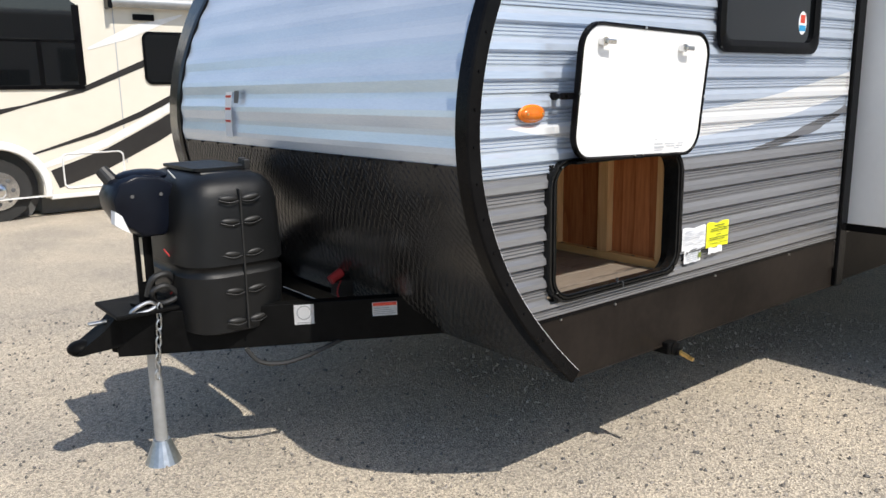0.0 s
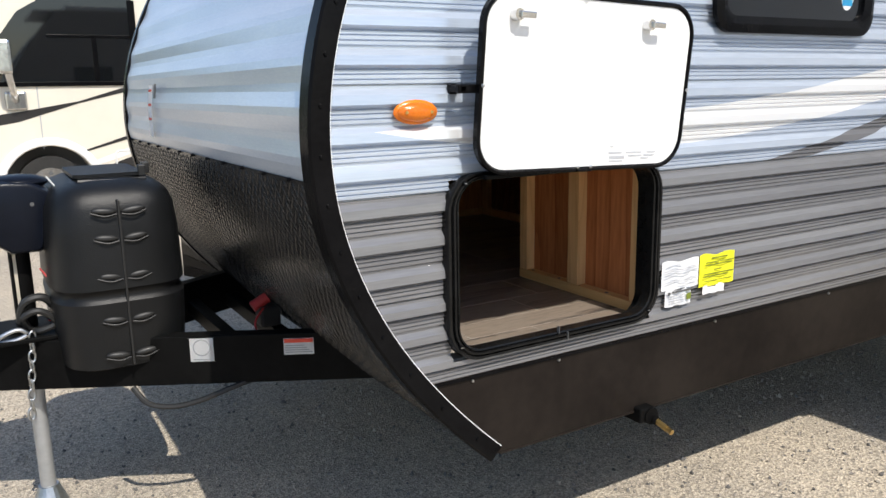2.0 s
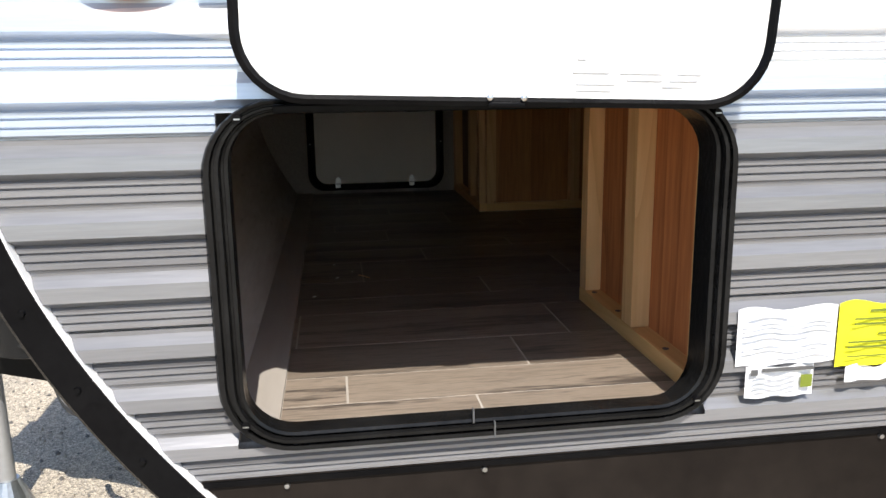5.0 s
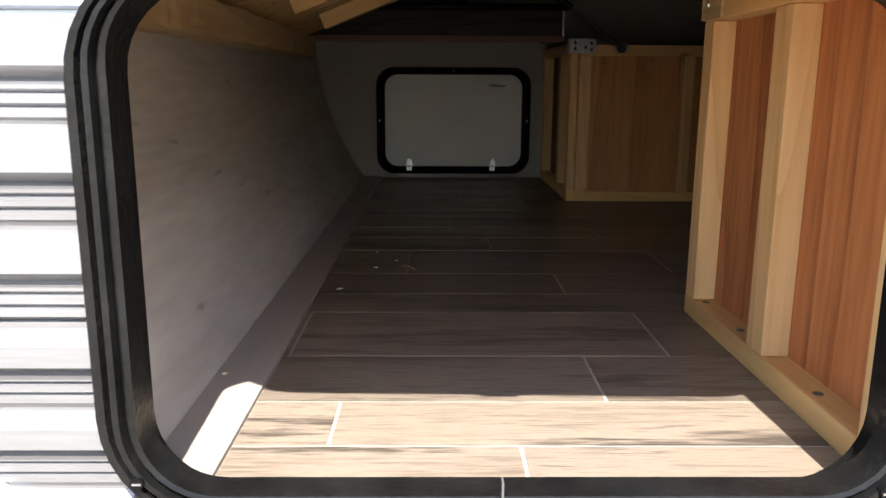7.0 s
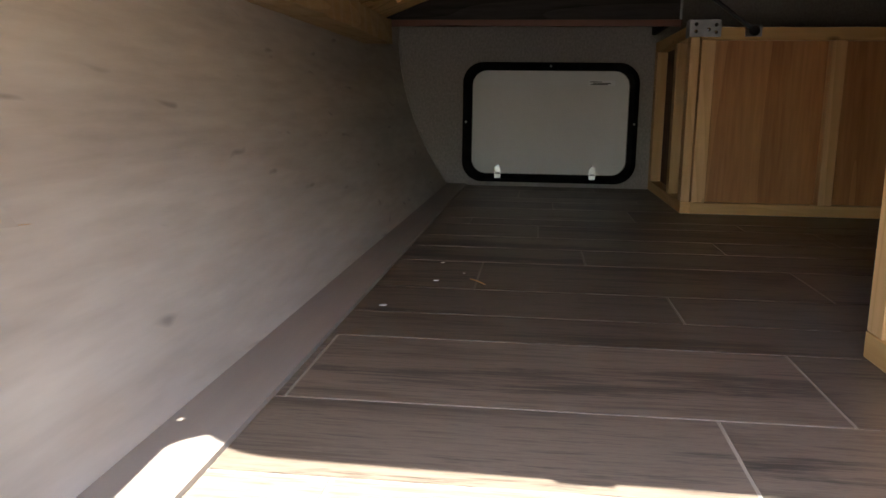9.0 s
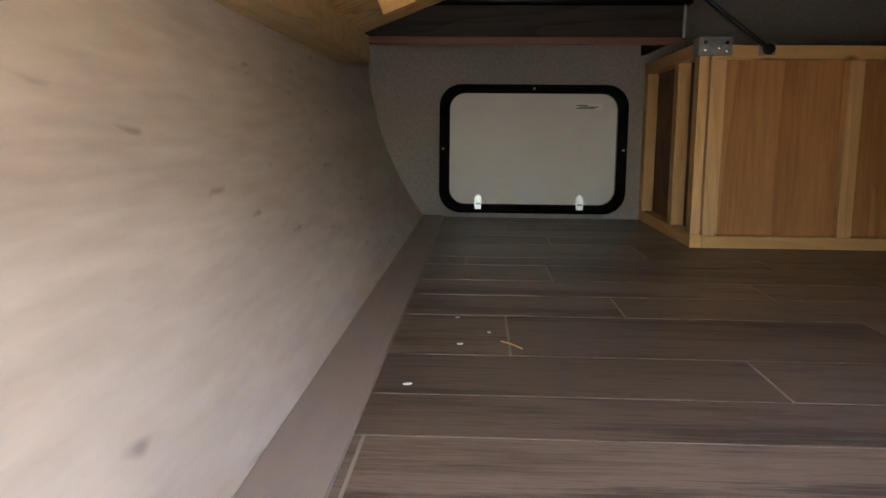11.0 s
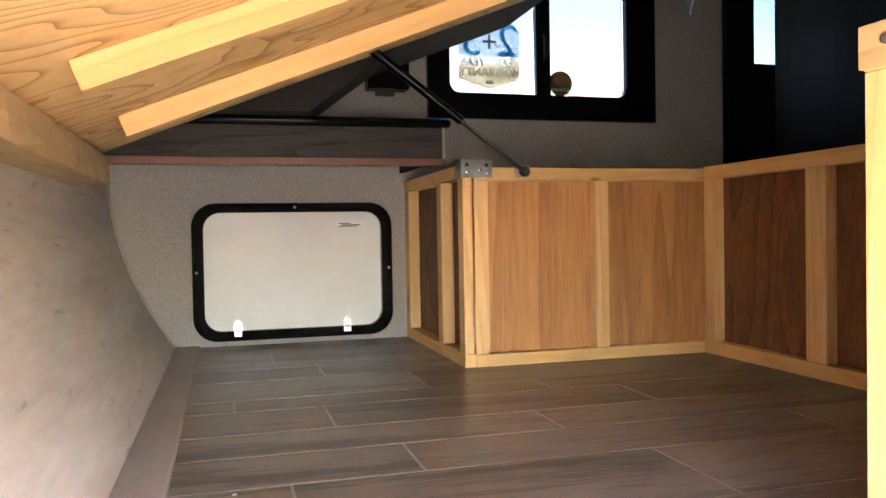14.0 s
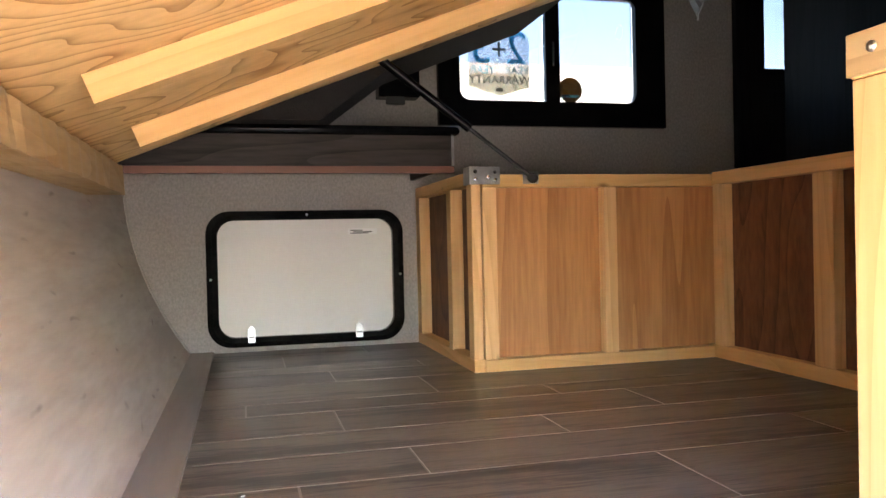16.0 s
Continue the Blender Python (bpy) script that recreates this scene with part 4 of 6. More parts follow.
paper("paper_label", 0.445, 0.612, 0.880, 0.972, M["label"], [(0.1, 0.5, 0.86, 0.9, "print_pale"), (0.05, 0.95, 0.76, 0.78, "print_pale"), (0.05, 0.9, 0.69, 0.71, "print_pale"), (0.05, 0.95, 0.6, 0.63, "print_pale"), (0.05, 0.7, 0.5, 0.53, "print_pale"), (0.05, 0.95, 0.36, 0.38, "print_pale"), (0.05, 0.8, 0.28, 0.3, "print_pale"), (0.4, 0.95, 0.16, 0.18, "print_pale")], "white paper weight label with printed lines on siding")
paper("yellow_label", 0.612, 0.780, 0.869, 0.974, M["yellow"], [(0.3, 0.75, 0.86, 0.9, "green"), (0.15, 0.95, 0.74, 0.77, "green"), (0.15, 0.9, 0.66, 0.69, "green"), (0.4, 0.6, 0.5, 0.53, "green"), (0.1, 0.95, 0.38, 0.41, "green"), (0.1, 0.8, 0.3, 0.33, "green"), (0.1, 0.9, 0.16, 0.18, "green")], "bright yellow paper warning label on siding")
paper("tyre_label", 0.464, 0.578, 0.826, 0.878, M["label"], [(0.2, 0.97, 0.85, 0.97, "ink"), (0.78, 0.95, 0.3, 0.7, "green"), (0.04, 0.14, 0.76, 0.95, "ink"), (0.08, 0.7, 0.66, 0.7, "ink_grey"), (0.08, 0.7, 0.5, 0.54, "ink_grey"), (0.08, 0.7, 0.34, 0.38, "ink_grey"), (0.08, 0.7, 0.2, 0.23, "ink_grey")], "white tyre and load label with black heading")
paper("blank_label", 0.631, 0.732, 0.843, 0.869, M["label"], [], "small blank white label below the yellow one")

# ---- near side window ----
def side_window(name, x0, x1, z0, z1, y, out, glass, label):
    w = tagged(new(name), label, "window", kind="structure")
    o, i_ = rounded(x0, x1, z0, z1, 0.07), rounded(x0 + 0.05, x1 - 0.05, z0 + 0.05, z1 - 0.05, 0.05)
    m_ = rounded(x0 + 0.025, x1 - 0.025, z0 + 0.025, z1 - 0.025, 0.06)
    part("window_frame", ring([[(a, y, b) for a, b in o], [(a, y + out * 0.016, b) for a, b in o], [(a, y + out * 0.024, b) for a, b in m_], [(a, y + out * 0.012, b) for a, b in i_], [(a, y - out * 0.03, b) for a, b in i_]]), M["trim"], w, smooth=True)
    p_ = part("pane", slab(i_, y - out * 0.004, y), glass, w)
    return w, p_


w1, p1 = side_window("window_near", 0.615, 1.425, 1.665, 2.2, -0.018, -1, M["dark_pane"], "dark tinted trailer window with black rounded frame")
st = part("sticker", slab([(1.29 + 0.035 * math.cos(a * 0.2618), 1.80 + 0.05 * math.sin(a * 0.2618)) for a in range(24)], -0.0182, -0.0190), M["label"], w1, "round white, orange and blue sticker")
part("print", box(1.27, 1.31, -0.0198, -0.0192, 1.80, 1.835), M["red"], st)
part("print", box(1.262, 1.318, -0.0198, -0.0192, 1.765, 1.79), M["blue"], st)

# ---- stabiliser leg under the skirt ----
sj = thing("stabiliser_jack", "black folded stabiliser jack with brass drive nut", "jack", (0.42, 0.1, 0.46))
part("arm", box(0.36, 0.42, -0.035, 0.25, 0.465, 0.515, 0.006), M["frame_black"], sj)
part("housing", cyl((0.405, -0.04, 0.485), (0.405, 0.02, 0.485), 0.028, n=16), M["frame_black"], sj)
part("nut", cyl((0.415, -0.055, 0.47), (0.415, -0.095, 0.46), 0.011, n=6), M["brass"], sj)
part("screw_end", cyl((0.415, -0.095, 0.46), (0.415, -0.115, 0.456), 0.009, n=10), M["brass"], sj)
part("washer", cyl((0.413, -0.045, 0.472), (0.414, -0.055, 0.47), 0.015, n=16), M["frame_black"], sj)
settle(sj)

# ---- tongue: A-frame, coupler, jack, gas-bottle cover ----
YC = 1.44
af = thing("a_frame", "black steel A-frame tongue of the trailer", "trailer tongue", (-0.7, YC, 0.5))
ANG = math.degrees(math.atan2(0.154, 0.284))
for sgn in (1, -1):
    m = Matrix.Translation((-1.40, YC - sgn * 0.043, 0)) @ pose(0, 0, 0, 0, 0, -sgn * ANG)
    part("rail", box(0.0, 1.9, 0 if sgn > 0 else -0.06, 0.06 if sgn > 0 else 0.0, 0.505, 0.682, 0.004, m=m), M["frame_black"], af)
for x, z in ((-0.62, 0.60), (-0.42, 0.58)):
    h = (x + 1.36) * math.tan(radians(ANG)) - 0.04
    part("cross_member", box(x, x + 0.05, YC - h, YC + h, z - 0.04, z + 0.02, 0.003), M["frame_black"], af)
part("plate", box(-1.42, -1.08, YC - 0.15, YC + 0.15, 0.684, 0.70, 0.004), M["frame_black"], af, "black top plate carrying the jack")
part("header", box(-0.30, -0.24, 0.25, W - 0.25, 0.62, 0.76, 0.004), M["frame_black"], af)
# labels on the rail
def rail_pt(s, z, out=0.0):
    a = radians(-ANG)
    return Vector((-0.783 + s * math.cos(a) - out * math.sin(-a), 1.063 + s * math.sin(a) - out * math.cos(a), z))


for s0, s1, z0, z1, kind in ((0.0, 0.082, 0.59, 0.675, 0), (0.325, 0.43, 0.605, 0.665, 1)):
    q = [rail_pt(s, z, 0.002) for s, z in ((s0, z0), (s1, z0), (s1, z1), (s0, z1))]
    bm = bmesh.new()
    bm.faces.new([bm.verts.new(p) for p in q])
    bmesh.ops.solidify(bm, geom=bm.faces[:], thickness=0.001)
    lb = part("sticker", bm, M["label"], af, "white sticker with round badge" if kind == 0 else "white sticker with red heading")
    mr = Matrix.Translation(rail_pt((s0 + s1) / 2, (z0 + z1) / 2, 0.0035)) @ pose(0, 0, 0, 0, 0, -ANG)
    if kind == 0:
        bm = bmesh.new()
        for r0, r1 in ((0.031, 0.026),):
            ring([[(r0 * math.cos(a * 0.2618), 0, 0.008 + r0 * math.sin(a * 0.2618)) for a in range(24)], [(r1 * math.cos(a * 0.2618), -0.0006, 0.008 + r1 * math.sin(a * 0.2618)) for a in range(24)]], bm)
        part("print", bm, M["ink_grey"], lb).data.transform(mr)
        part("print", box(-0.03, 0.03, -0.0006, 0, -0.036, -0.033), M["ink_grey"], lb).data.transform(mr)
    else:
        part("print", box(-0.05, 0.05, -0.0006, 0, 0.014, 0.028), M["red"], lb).data.transform(mr)
        for k in range(4):
            part("print", box(-0.047, 0.047 - 0.01 * k, -0.0006, 0, -0.022 + 0.008 * k, -0.019 + 0.008 * k), M["ink_grey"], lb).data.transform(mr)
# coupler
cp = part("coupler", slab([(-1.555, 0.545), (-1.53, 0.572), (-1.44, 0.630), (-1.39, 0.682), (-1.36, 0.682), (-1.36, 0.555), (-1.44, 0.548)], YC - 0.055, YC + 0.055), M["frame_black"], af, "black ball coupler")
part("socket", ball((-1.525, YC, 0.562), 0.052, 0.052, 0.032), M["frame_black"], cp, smooth=True)
part("lever", box(-1.49, -1.40, YC - 0.012, YC + 0.012, 0.645, 0.657, 0.004), M["zinc"], cp)
settle(af)

# electric tongue jack
jx, jy = -1.255, 1.42
tj = thing("tongue_jack", "black electric tongue jack with rounded head", "jack", (jx, jy, 0.0))
part("tube", cyl((jx, jy, 0.66), (jx, jy, 1.06), 0.034, n=20), M["frame_black"], tj, smooth=True)
part("drop_leg", cyl((jx, jy, 0.10), (jx, jy, 0.66), 0.027, n=20), M["galv"], tj, "bare steel drop leg", smooth=True)
part("foot", cyl((jx, jy, 0.0), (jx, jy, 0.10), 0.075, 0.035, n=20), M["zinc"], tj)
part("flange", cyl((jx, jy, 0.70), (jx, jy, 0.712), 0.07, n=20), M["frame_black"], tj)
bm = bmesh.new()
prof = [(-0.02, 0.0), (-0.085, 0.05), (-0.125, 0.12), (-0.13, 0.17), (-0.10, 0.225), (-0.03, 0.25), (0.06, 0.243), (0.115, 0.21), (0.122, 0.14), (0.10, 0.06), (0.07, 0.0)]
loops = []
for y, s in ((-0.105, 0.80), (-0.098, 0.93), (-0.07, 1.0), (0.07, 1.0), (0.098, 0.93), (0.105, 0.8)):
    loops.append([(jx + px * s, jy + y, 1.11 + (pz - 0.125) * s) for px, pz in prof])
ring(loops, bm)
bm.verts.ensure_lookup_table()
k = len(prof)
bm.faces.new([bm.verts[i] for i in range(k)])
bm.faces.new([bm.verts[len(bm.verts) - k + i] for i in range(k)][::-1])
bmesh.ops.bevel(bm, geom=bm.edges[:], offset=0.004, segments=2, affect="EDGES")
head = part("head", bm, M["jack"], tj, "black plastic motor housing", smooth=True)
part("cap", ball((jx + 0.02, jy, 1.222), 0.10, 0.085, 0.028), M["jack"], head, smooth=True)
part("face", slab([(jx - 0.13, 1.055), (jx - 0.10, 1.03), (jx - 0.075, 1.015), (jx - 0.10, 1.085), (jx - 0.125, 1.105)], jy - 0.108, jy - 0.06), M["label"], head, "pale switch panel")
part("crank_cap", cyl((jx - 0.08, jy + 0.04, 1.20), (jx - 0.11, jy + 0.07, 1.25), 0.03, 0.026, n=14), M["wire"], head)
for dx, dz in ((-0.055, 1.155), (0.055, 1.155)):
    part("screw", cyl((jx + dx, jy - 0.104, dz), (jx + dx, jy - 0.108, dz), 0.007, n=10), M["ink"], head)
part("label_strip", box(jx - 0.022, jx - 0.012, jy - 0.0345, jy - 0.028, 0.80, 0.98), M["tan"], tj, "narrow tan warning strip")
settle(tj)
cab = thing("wire_loop", "pale wire loop hanging from the jack head", "wire", (jx + 0.1, jy, 0.72))
part("strand", tube([(jx + 0.11, jy - 0.05, 1.24), (jx + 0.155, jy - 0.08, 1.16), (jx + 0.15, jy - 0.1, 1.07), (jx + 0.115, jy - 0.11, 1.08), (jx + 0.12, jy - 0.1, 1.17)], 0.003), M["wire_white"], cab)
settle(cab)

# two-bottle gas cover
TX0, TX1, TY0, TY1 = -1.185, -0.735, 1.115, 1.80
tcv = thing("gas_bottle_cover", "matte black moulded plastic gas-bottle cover with handholds", "tank cover", ((TX0 + TX1) / 2, (TY0 + TY1) / 2, 0.6))


def cover_ring(z, inset, n_=48, p_=4.0):
    cx, cy, a, b = (TX0 + TX1) / 2, (TY0 + TY1) / 2, (TX1 - TX0) / 2 - inset, (TY1 - TY0) / 2 - inset
    out = []
    for i in range(n_):
        t = 2 * math.pi * i / n_
        c, s = math.cos(t), math.sin(t)
        out.append((cx + a * math.copysign(abs(c) ** (2 / p_), c), cy + b * math.copysign(abs(s) ** (2 / p_), s), z))
    return out


prof = [(0.588, 0.03), (0.596, 0.014), (0.64, 0.012), (0.72, 0.006), (0.825, 0.002), (0.835, 0.010), (0.848, 0.014), (0.862, 0.010), (0.872, 0.0), (1.05, 0.005), (1.14, 0.014), (1.18, 0.030), (1.205, 0.055), (1.222, 0.095), (1.232, 0.14)]
bm = ring([cover_ring(z, i_) for z, i_ in prof])
bm.verts.ensure_lookup_table()
bm.faces.new([bm.verts[len(bm.verts) - 48 + i] for i in range(48)])
body = part("shell", bm, M["tank"], tcv, smooth=True)
cx = (TX0 + TX1) / 2
part("seam", box(cx - 0.004, cx + 0.004, TY0 - 0.004, TY0 + 0.03, 0.60, 1.17, 0.002), M["wire"], tcv, "raised vertical parting seam")
for z in (1.135, 1.045, 0.915, 0.765, 0.64):
    for sg in (-1, 1):
        h_ = part("handhold", ball((cx + sg * 0.045, TY0 + 0.010, z), 0.040, 0.013, 0.013, 16, 8, m=pose(0, 0, 0, 0, -sg * 6, 0)), M["wire"], tcv, "scooped handhold", smooth=True)
        part("lip", tube([(cx + sg * 0.008, TY0 - 0.001, z - 0.010), (cx + sg * 0.045, TY0 - 0.004, z - 0.015), (cx + sg * 0.086, TY0 + 0.004, z - 0.003)], 0.0035, 6), M["tank"], h_, smooth=True)
lid = part("lid", slab(rounded(cx - 0.11, cx + 0.12, TY0 + 0.16, TY1 - 0.14, 0.03), 1.233, 1.245, plane="xy"), M["tank"], tcv, "flat access lid")
part("strap", tube([(cx - 0.10, TY0 + 0.135, 1.225), (cx + 0.02, TY0 + 0.125, 1.222), (cx + 0.12, TY0 + 0.15, 1.222)], 0.007, 6), M["wire"], tcv)
for dx, dy in ((0.10, 0.16), (0.13, 0.26)):
    part("latch", box(cx + dx, cx + dx + 0.025, TY0 + dy, TY0 + dy + 0.03, 1.228, 1.268, 0.004), M["wire"], tcv, "black latch")
settle(tcv)

# safety chain
ch = thing("safety_chain", "bright zinc safety chain hanging from the tongue", "chain", (-1.33, YC - 0.13, 0.66))
px_, pz_ = -1.25, 0.70
for i in range(9):
    bm = tube([(0.011 * math.cos(a) , 0, 0.021 * math.sin(a)) for a in [k * math.pi / 4 for k in range(8)]], 0.0042, 6, closed=True)
    m = Matrix.Translation((px_ - 0.004 * i, YC - 0.135, pz_ - 0.034 * i)) @ pose(0, 0, 0, 0, 4, 90 * (i % 2) + 20)
    part("link", bm, M["zinc"], ch, smooth=True).data.transform(m)
bm = tube([(-1.36, YC - 0.13, 0.695), (-1.34, YC - 0.14, 0.72), (-1.29, YC - 0.14, 0.735), (-1.265, YC - 0.14, 0.715), (-1.30, YC - 0.14, 0.70)], 0.008, 8, closed=True)
part("hook", bm, M["zinc"], ch, "zinc hook", smooth=True)
settle(ch)
cb = thing("tow_cable", "black coiled tow cable and hoses behind the jack", "cable", (-1.2, YC, 0.7))
part("coil", tube([(-1.28, YC - 0.1, 0.75), (-1.26, YC - 0.12, 0.82), (-1.20, YC - 0.12, 0.83), (-1.15, YC - 0.1, 0.76), (-1.10, YC - 0.12, 0.72), (-1.06, YC - 0.14, 0.715)], 0.014, 8), M["wire"], cb, smooth=True)
part("coil", tube([(-1.25, YC - 0.1, 0.72), (-1.27, YC - 0.13, 0.77), (-1.22, YC - 0.14, 0.79), (-1.17, YC - 0.13, 0.74), (-1.22, YC - 0.12, 0.715)], 0.012, 8, closed=True), M["wire"], cb, smooth=True)
part("red_lead", tube([(-1.20, YC - 0.1, 0.93), (-1.165, YC - 0.12, 0.86), (-1.17, YC - 0.12, 0.78), (-1.19, YC - 0.1, 0.74)], 0.003, 6), M["wire_red"], cb, "red wire")
settle(cb)
hs = thing("brake_cable", "black hose looping below the tongue rail", "cable", (-0.9, 1.1, 0.5))
part("hose", tube([(-0.97, 1.14, 0.51), (-0.93, 1.10, 0.455), (-0.85, 1.06, 0.44), (-0.76, 1.02, 0.46), (-0.68, 0.98, 0.495), (-0.5, 1.0, 0.52)], 0.010, 8), M["wire"], hs, smooth=True)
settle(hs)
vl = thing("gas_regulator", "red-handled valve and wiring under the nose", "valve", (-0.45, 1.25, 0.68))
part("body", box(-0.48, -0.40, 1.2, 1.28, 0.62, 0.70, 0.01), M["wire"], vl)
part("knob", cyl((-0.50, 1.24, 0.70), (-0.44, 1.24, 0.73), 0.022, n=12), M["wire_red"], vl, "red knob")
part("lead", tube([(-0.47, 1.2, 0.70), (-0.52, 1.15, 0.66), (-0.50, 1.12, 0.60), (-0.45, 1.12, 0.62)], 0.004, 6), M["wire_red"], vl)
settle(vl)
# sticker strip on the nose
def on_nose(y, z, out):
    d = (front(z + 0.005) - front(z - 0.005)) / 0.01
    n_ = Vector((-1, 0, d)).normalized()
    return Vector((front(z), y, z)) + n_ * out


ns = thing("nose_label", "white and red safety label strip on the trailer nose", "label", (front(1.45), 1.9, 1.45))
bm = bmesh.new()
for k in range(8):
    za, zb = 1.34 + 0.025 * k, 1.365 + 0.025 * k
    bm.faces.new([bm.verts.new(on_nose(y, z, 0.019)) for y, z in ((1.81, za), (1.74, za), (1.74, zb), (1.81, zb))])
bmesh.ops.remove_doubles(bm, verts=bm.verts, dist=1e-5)
part("sheet", bm, M["label"], ns)
for z in (1.515, 1.46, 1.405):
    bm = bmesh.new()
    bm.faces.new([bm.verts.new(on_nose(y, zz, 0.0205)) for y, zz in ((1.805, z), (1.745, z), (1.745, z + 0.01), (1.805, z + 0.01))])
    part("print", bm, M["red"], ns)
bm = bmesh.new()
bm.faces.new([bm.verts.new(on_nose(y, zz, 0.0195)) for y, zz in ((1.715, 1.49), (1.665, 1.49), (1.665, 1.545), (1.715, 1.545))])
part("badge", bm, M["ink"], ns, "small black badge")
settle(ns)


BEFORE = {ob.name for ob in scene.objects}
# ---- storage compartment: floor of planks ----
floor = tagged(link("floor", box(-0.286, 5.0, 0.0415, DEEP, 0.668, LEVEL - 0.0008), M["groove"]), "dark grey-brown wood-look vinyl plank floor", "floor", kind="structure")
ROWS = [0.0425, 0.127, 0.2385, 0.390, 0.592, 0.7045, 0.850, 1.0575, 1.202, 1.335, 1.50, 1.60, 1.80, 1.95, 2.05, 2.25, 2.389]
JOINTS = [[0.066], [-0.129, 0.55], [0.178], [-0.216, 0.295], [0.62], [0.206, 0.82], [-0.075, 0.44], [0.1015, 0.78], [0.37], [0.02, 0.62], [-0.14, 0.48], [0.25], [0.06, 0.75], [0.3], [-0.04], [0.2]]
for (y0, y1), js in zip(zip(ROWS, ROWS[1:]), JOINTS):
    xs = [-0.227, *js, 1.10]
    for a, b in zip(xs, xs[1:]):
        if b - a < 0.008:
            continue
        w, d = b - a - 0.0036, y1 - y0 - 0.0032
        pk = part("plank", box(-w / 2, w / 2, -d / 2, d / 2, -0.0015, 0.0), M["plank"], floor)
        pk.location = ((a + b) / 2, (y0 + y1) / 2, LEVEL)
bm = slab([(-0.292, 0.0425), (-0.226, 0.0425), (-0.226, 2.389), (-0.292, 2.389)], LEVEL - 0.0004, LEVEL + 0.005, plane="xy")
tagged(link("trim_floor", bm, M["ledge"]), "grey vinyl strip between floor and curved wall", "trim", kind="structure")
# scraps on the floor
sp_ = thing("wood_splinter", "thin pale wood splinter lying on the floor", "splinter", (-0.07, 0.885, LEVEL))
part("sliver", tube([(-0.085, 0.905, LEVEL + 0.003), (-0.072, 0.888, LEVEL + 0.004), (-0.060, 0.872, LEVEL + 0.003)], 0.0012, 5), M["pine_x"], sp_)
settle(sp_)
for x, y, r in ((-0.138, 0.898, 0.004), (-0.100, 0.958, 0.002), (-0.145, 1.04, 0.003), (-0.19, 0.735, 0.005)):
    c = thing("paper_scrap", "tiny white scrap lying on the floor", "scrap", (x, y, LEVEL), "floor scraps")
    part("flake", slab([(x - r, y - r * 0.4), (x + r * 0.3, y - r * 0.6), (x + r, y + r * 0.3), (x - r * 0.2, y + r * 0.7)], LEVEL, LEVEL + 0.0012, plane="xy"), M["label"], c)
    settle(c)


def stud(x0, x1, y0, y1, z0, z1, parent, grain="pine", name="stud"):
    return part(name, box(x0, x1, y0, y1, z0, z1, 0.0015), M[grain], parent)


TOPZ = 1.312
# near wardrobe base: studs and panel facing the nose
nb = thing("stud_frame", "pine stud frame with reddish plywood panel, near wardrobe base", "stud wall", (0.39, 0.3, LEVEL))
NX, NT = 0.381, 1.157
part("bottom_plate", box(NX, NX + 0.036, 0.0425, 0.603, LEVEL, LEVEL + 0.030, 0.0015), M["pine_y"], nb)
part("top_plate", box(NX, NX + 0.036, 0.0425, 0.603, NT, NT + 0.030, 0.0015), M["pine_y"], nb)
for a, b in ((0.564, 0.602), (0.306, 0.354), (0.045, 0.083)):
    stud(NX + (0.0005 if a > 0.5 else 0), NX + 0.034, a, b, LEVEL + 0.0305, NT - 0.0005, nb)
part("panel", box(NX + 0.034, NX + 0.040, 0.0425, 0.602, LEVEL + 0.002, NT + 0.03), M["lauan"], nb, "reddish lauan plywood")
part("end_panel", box(NX + 0.041, 0.95, 0.58, 0.586, LEVEL + 0.002, NT + 0.03), M["lauan"], nb)
part("gusset", box(NX - 0.006, NX - 0.001, 0.522, 0.602, NT + 0.001, NT + 0.038, 0.001), M["lvl"], nb, "light brown corner block with screw")
part("screw", ball((NX - 0.007, 0.572, NT + 0.022), 0.004, 0.005, 0.005, 10, 6), M["zinc"], nb)
for y in (0.548, 0.19, 0.41):
    part("nail", cyl((NX + 0.015, y, LEVEL + 0.029), (NX + 0.015, y, LEVEL + 0.0308), 0.006, n=8), M["ink"], nb)
settle(nb)

# far wardrobe base: side facing the nose, then the face along the bed
fb = thing("stud_frame", "pine stud frame with brown plywood, far wardrobe base", "stud wall", (0.42, 2.1, FLOOR))
FX0 = 0.402
part("bottom_plate", box(FX0, FX0 + 0.035, 1.82, 2.389, FLOOR, 0.860, 0.0015), M["pine_y"], fb)
part("top_plate", box(FX0, FX0 + 0.035, 1.82, 2.389, 1.287, 1.320, 0.0015), M["pine_y"], fb)
stud(FX0, FX0 + 0.034, 2.345, 2.389, 0.8605, 1.2865, fb)
stud(FX0, FX0 + 0.034, 2.00, 2.038, 0.8605, 1.2865, fb)
stud(FX0, FX0 + 0.024, 1.82, 1.858, 0.8605, 1.2865, fb)
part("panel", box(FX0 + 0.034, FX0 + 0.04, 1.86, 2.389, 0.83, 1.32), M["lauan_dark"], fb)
settle(fb)

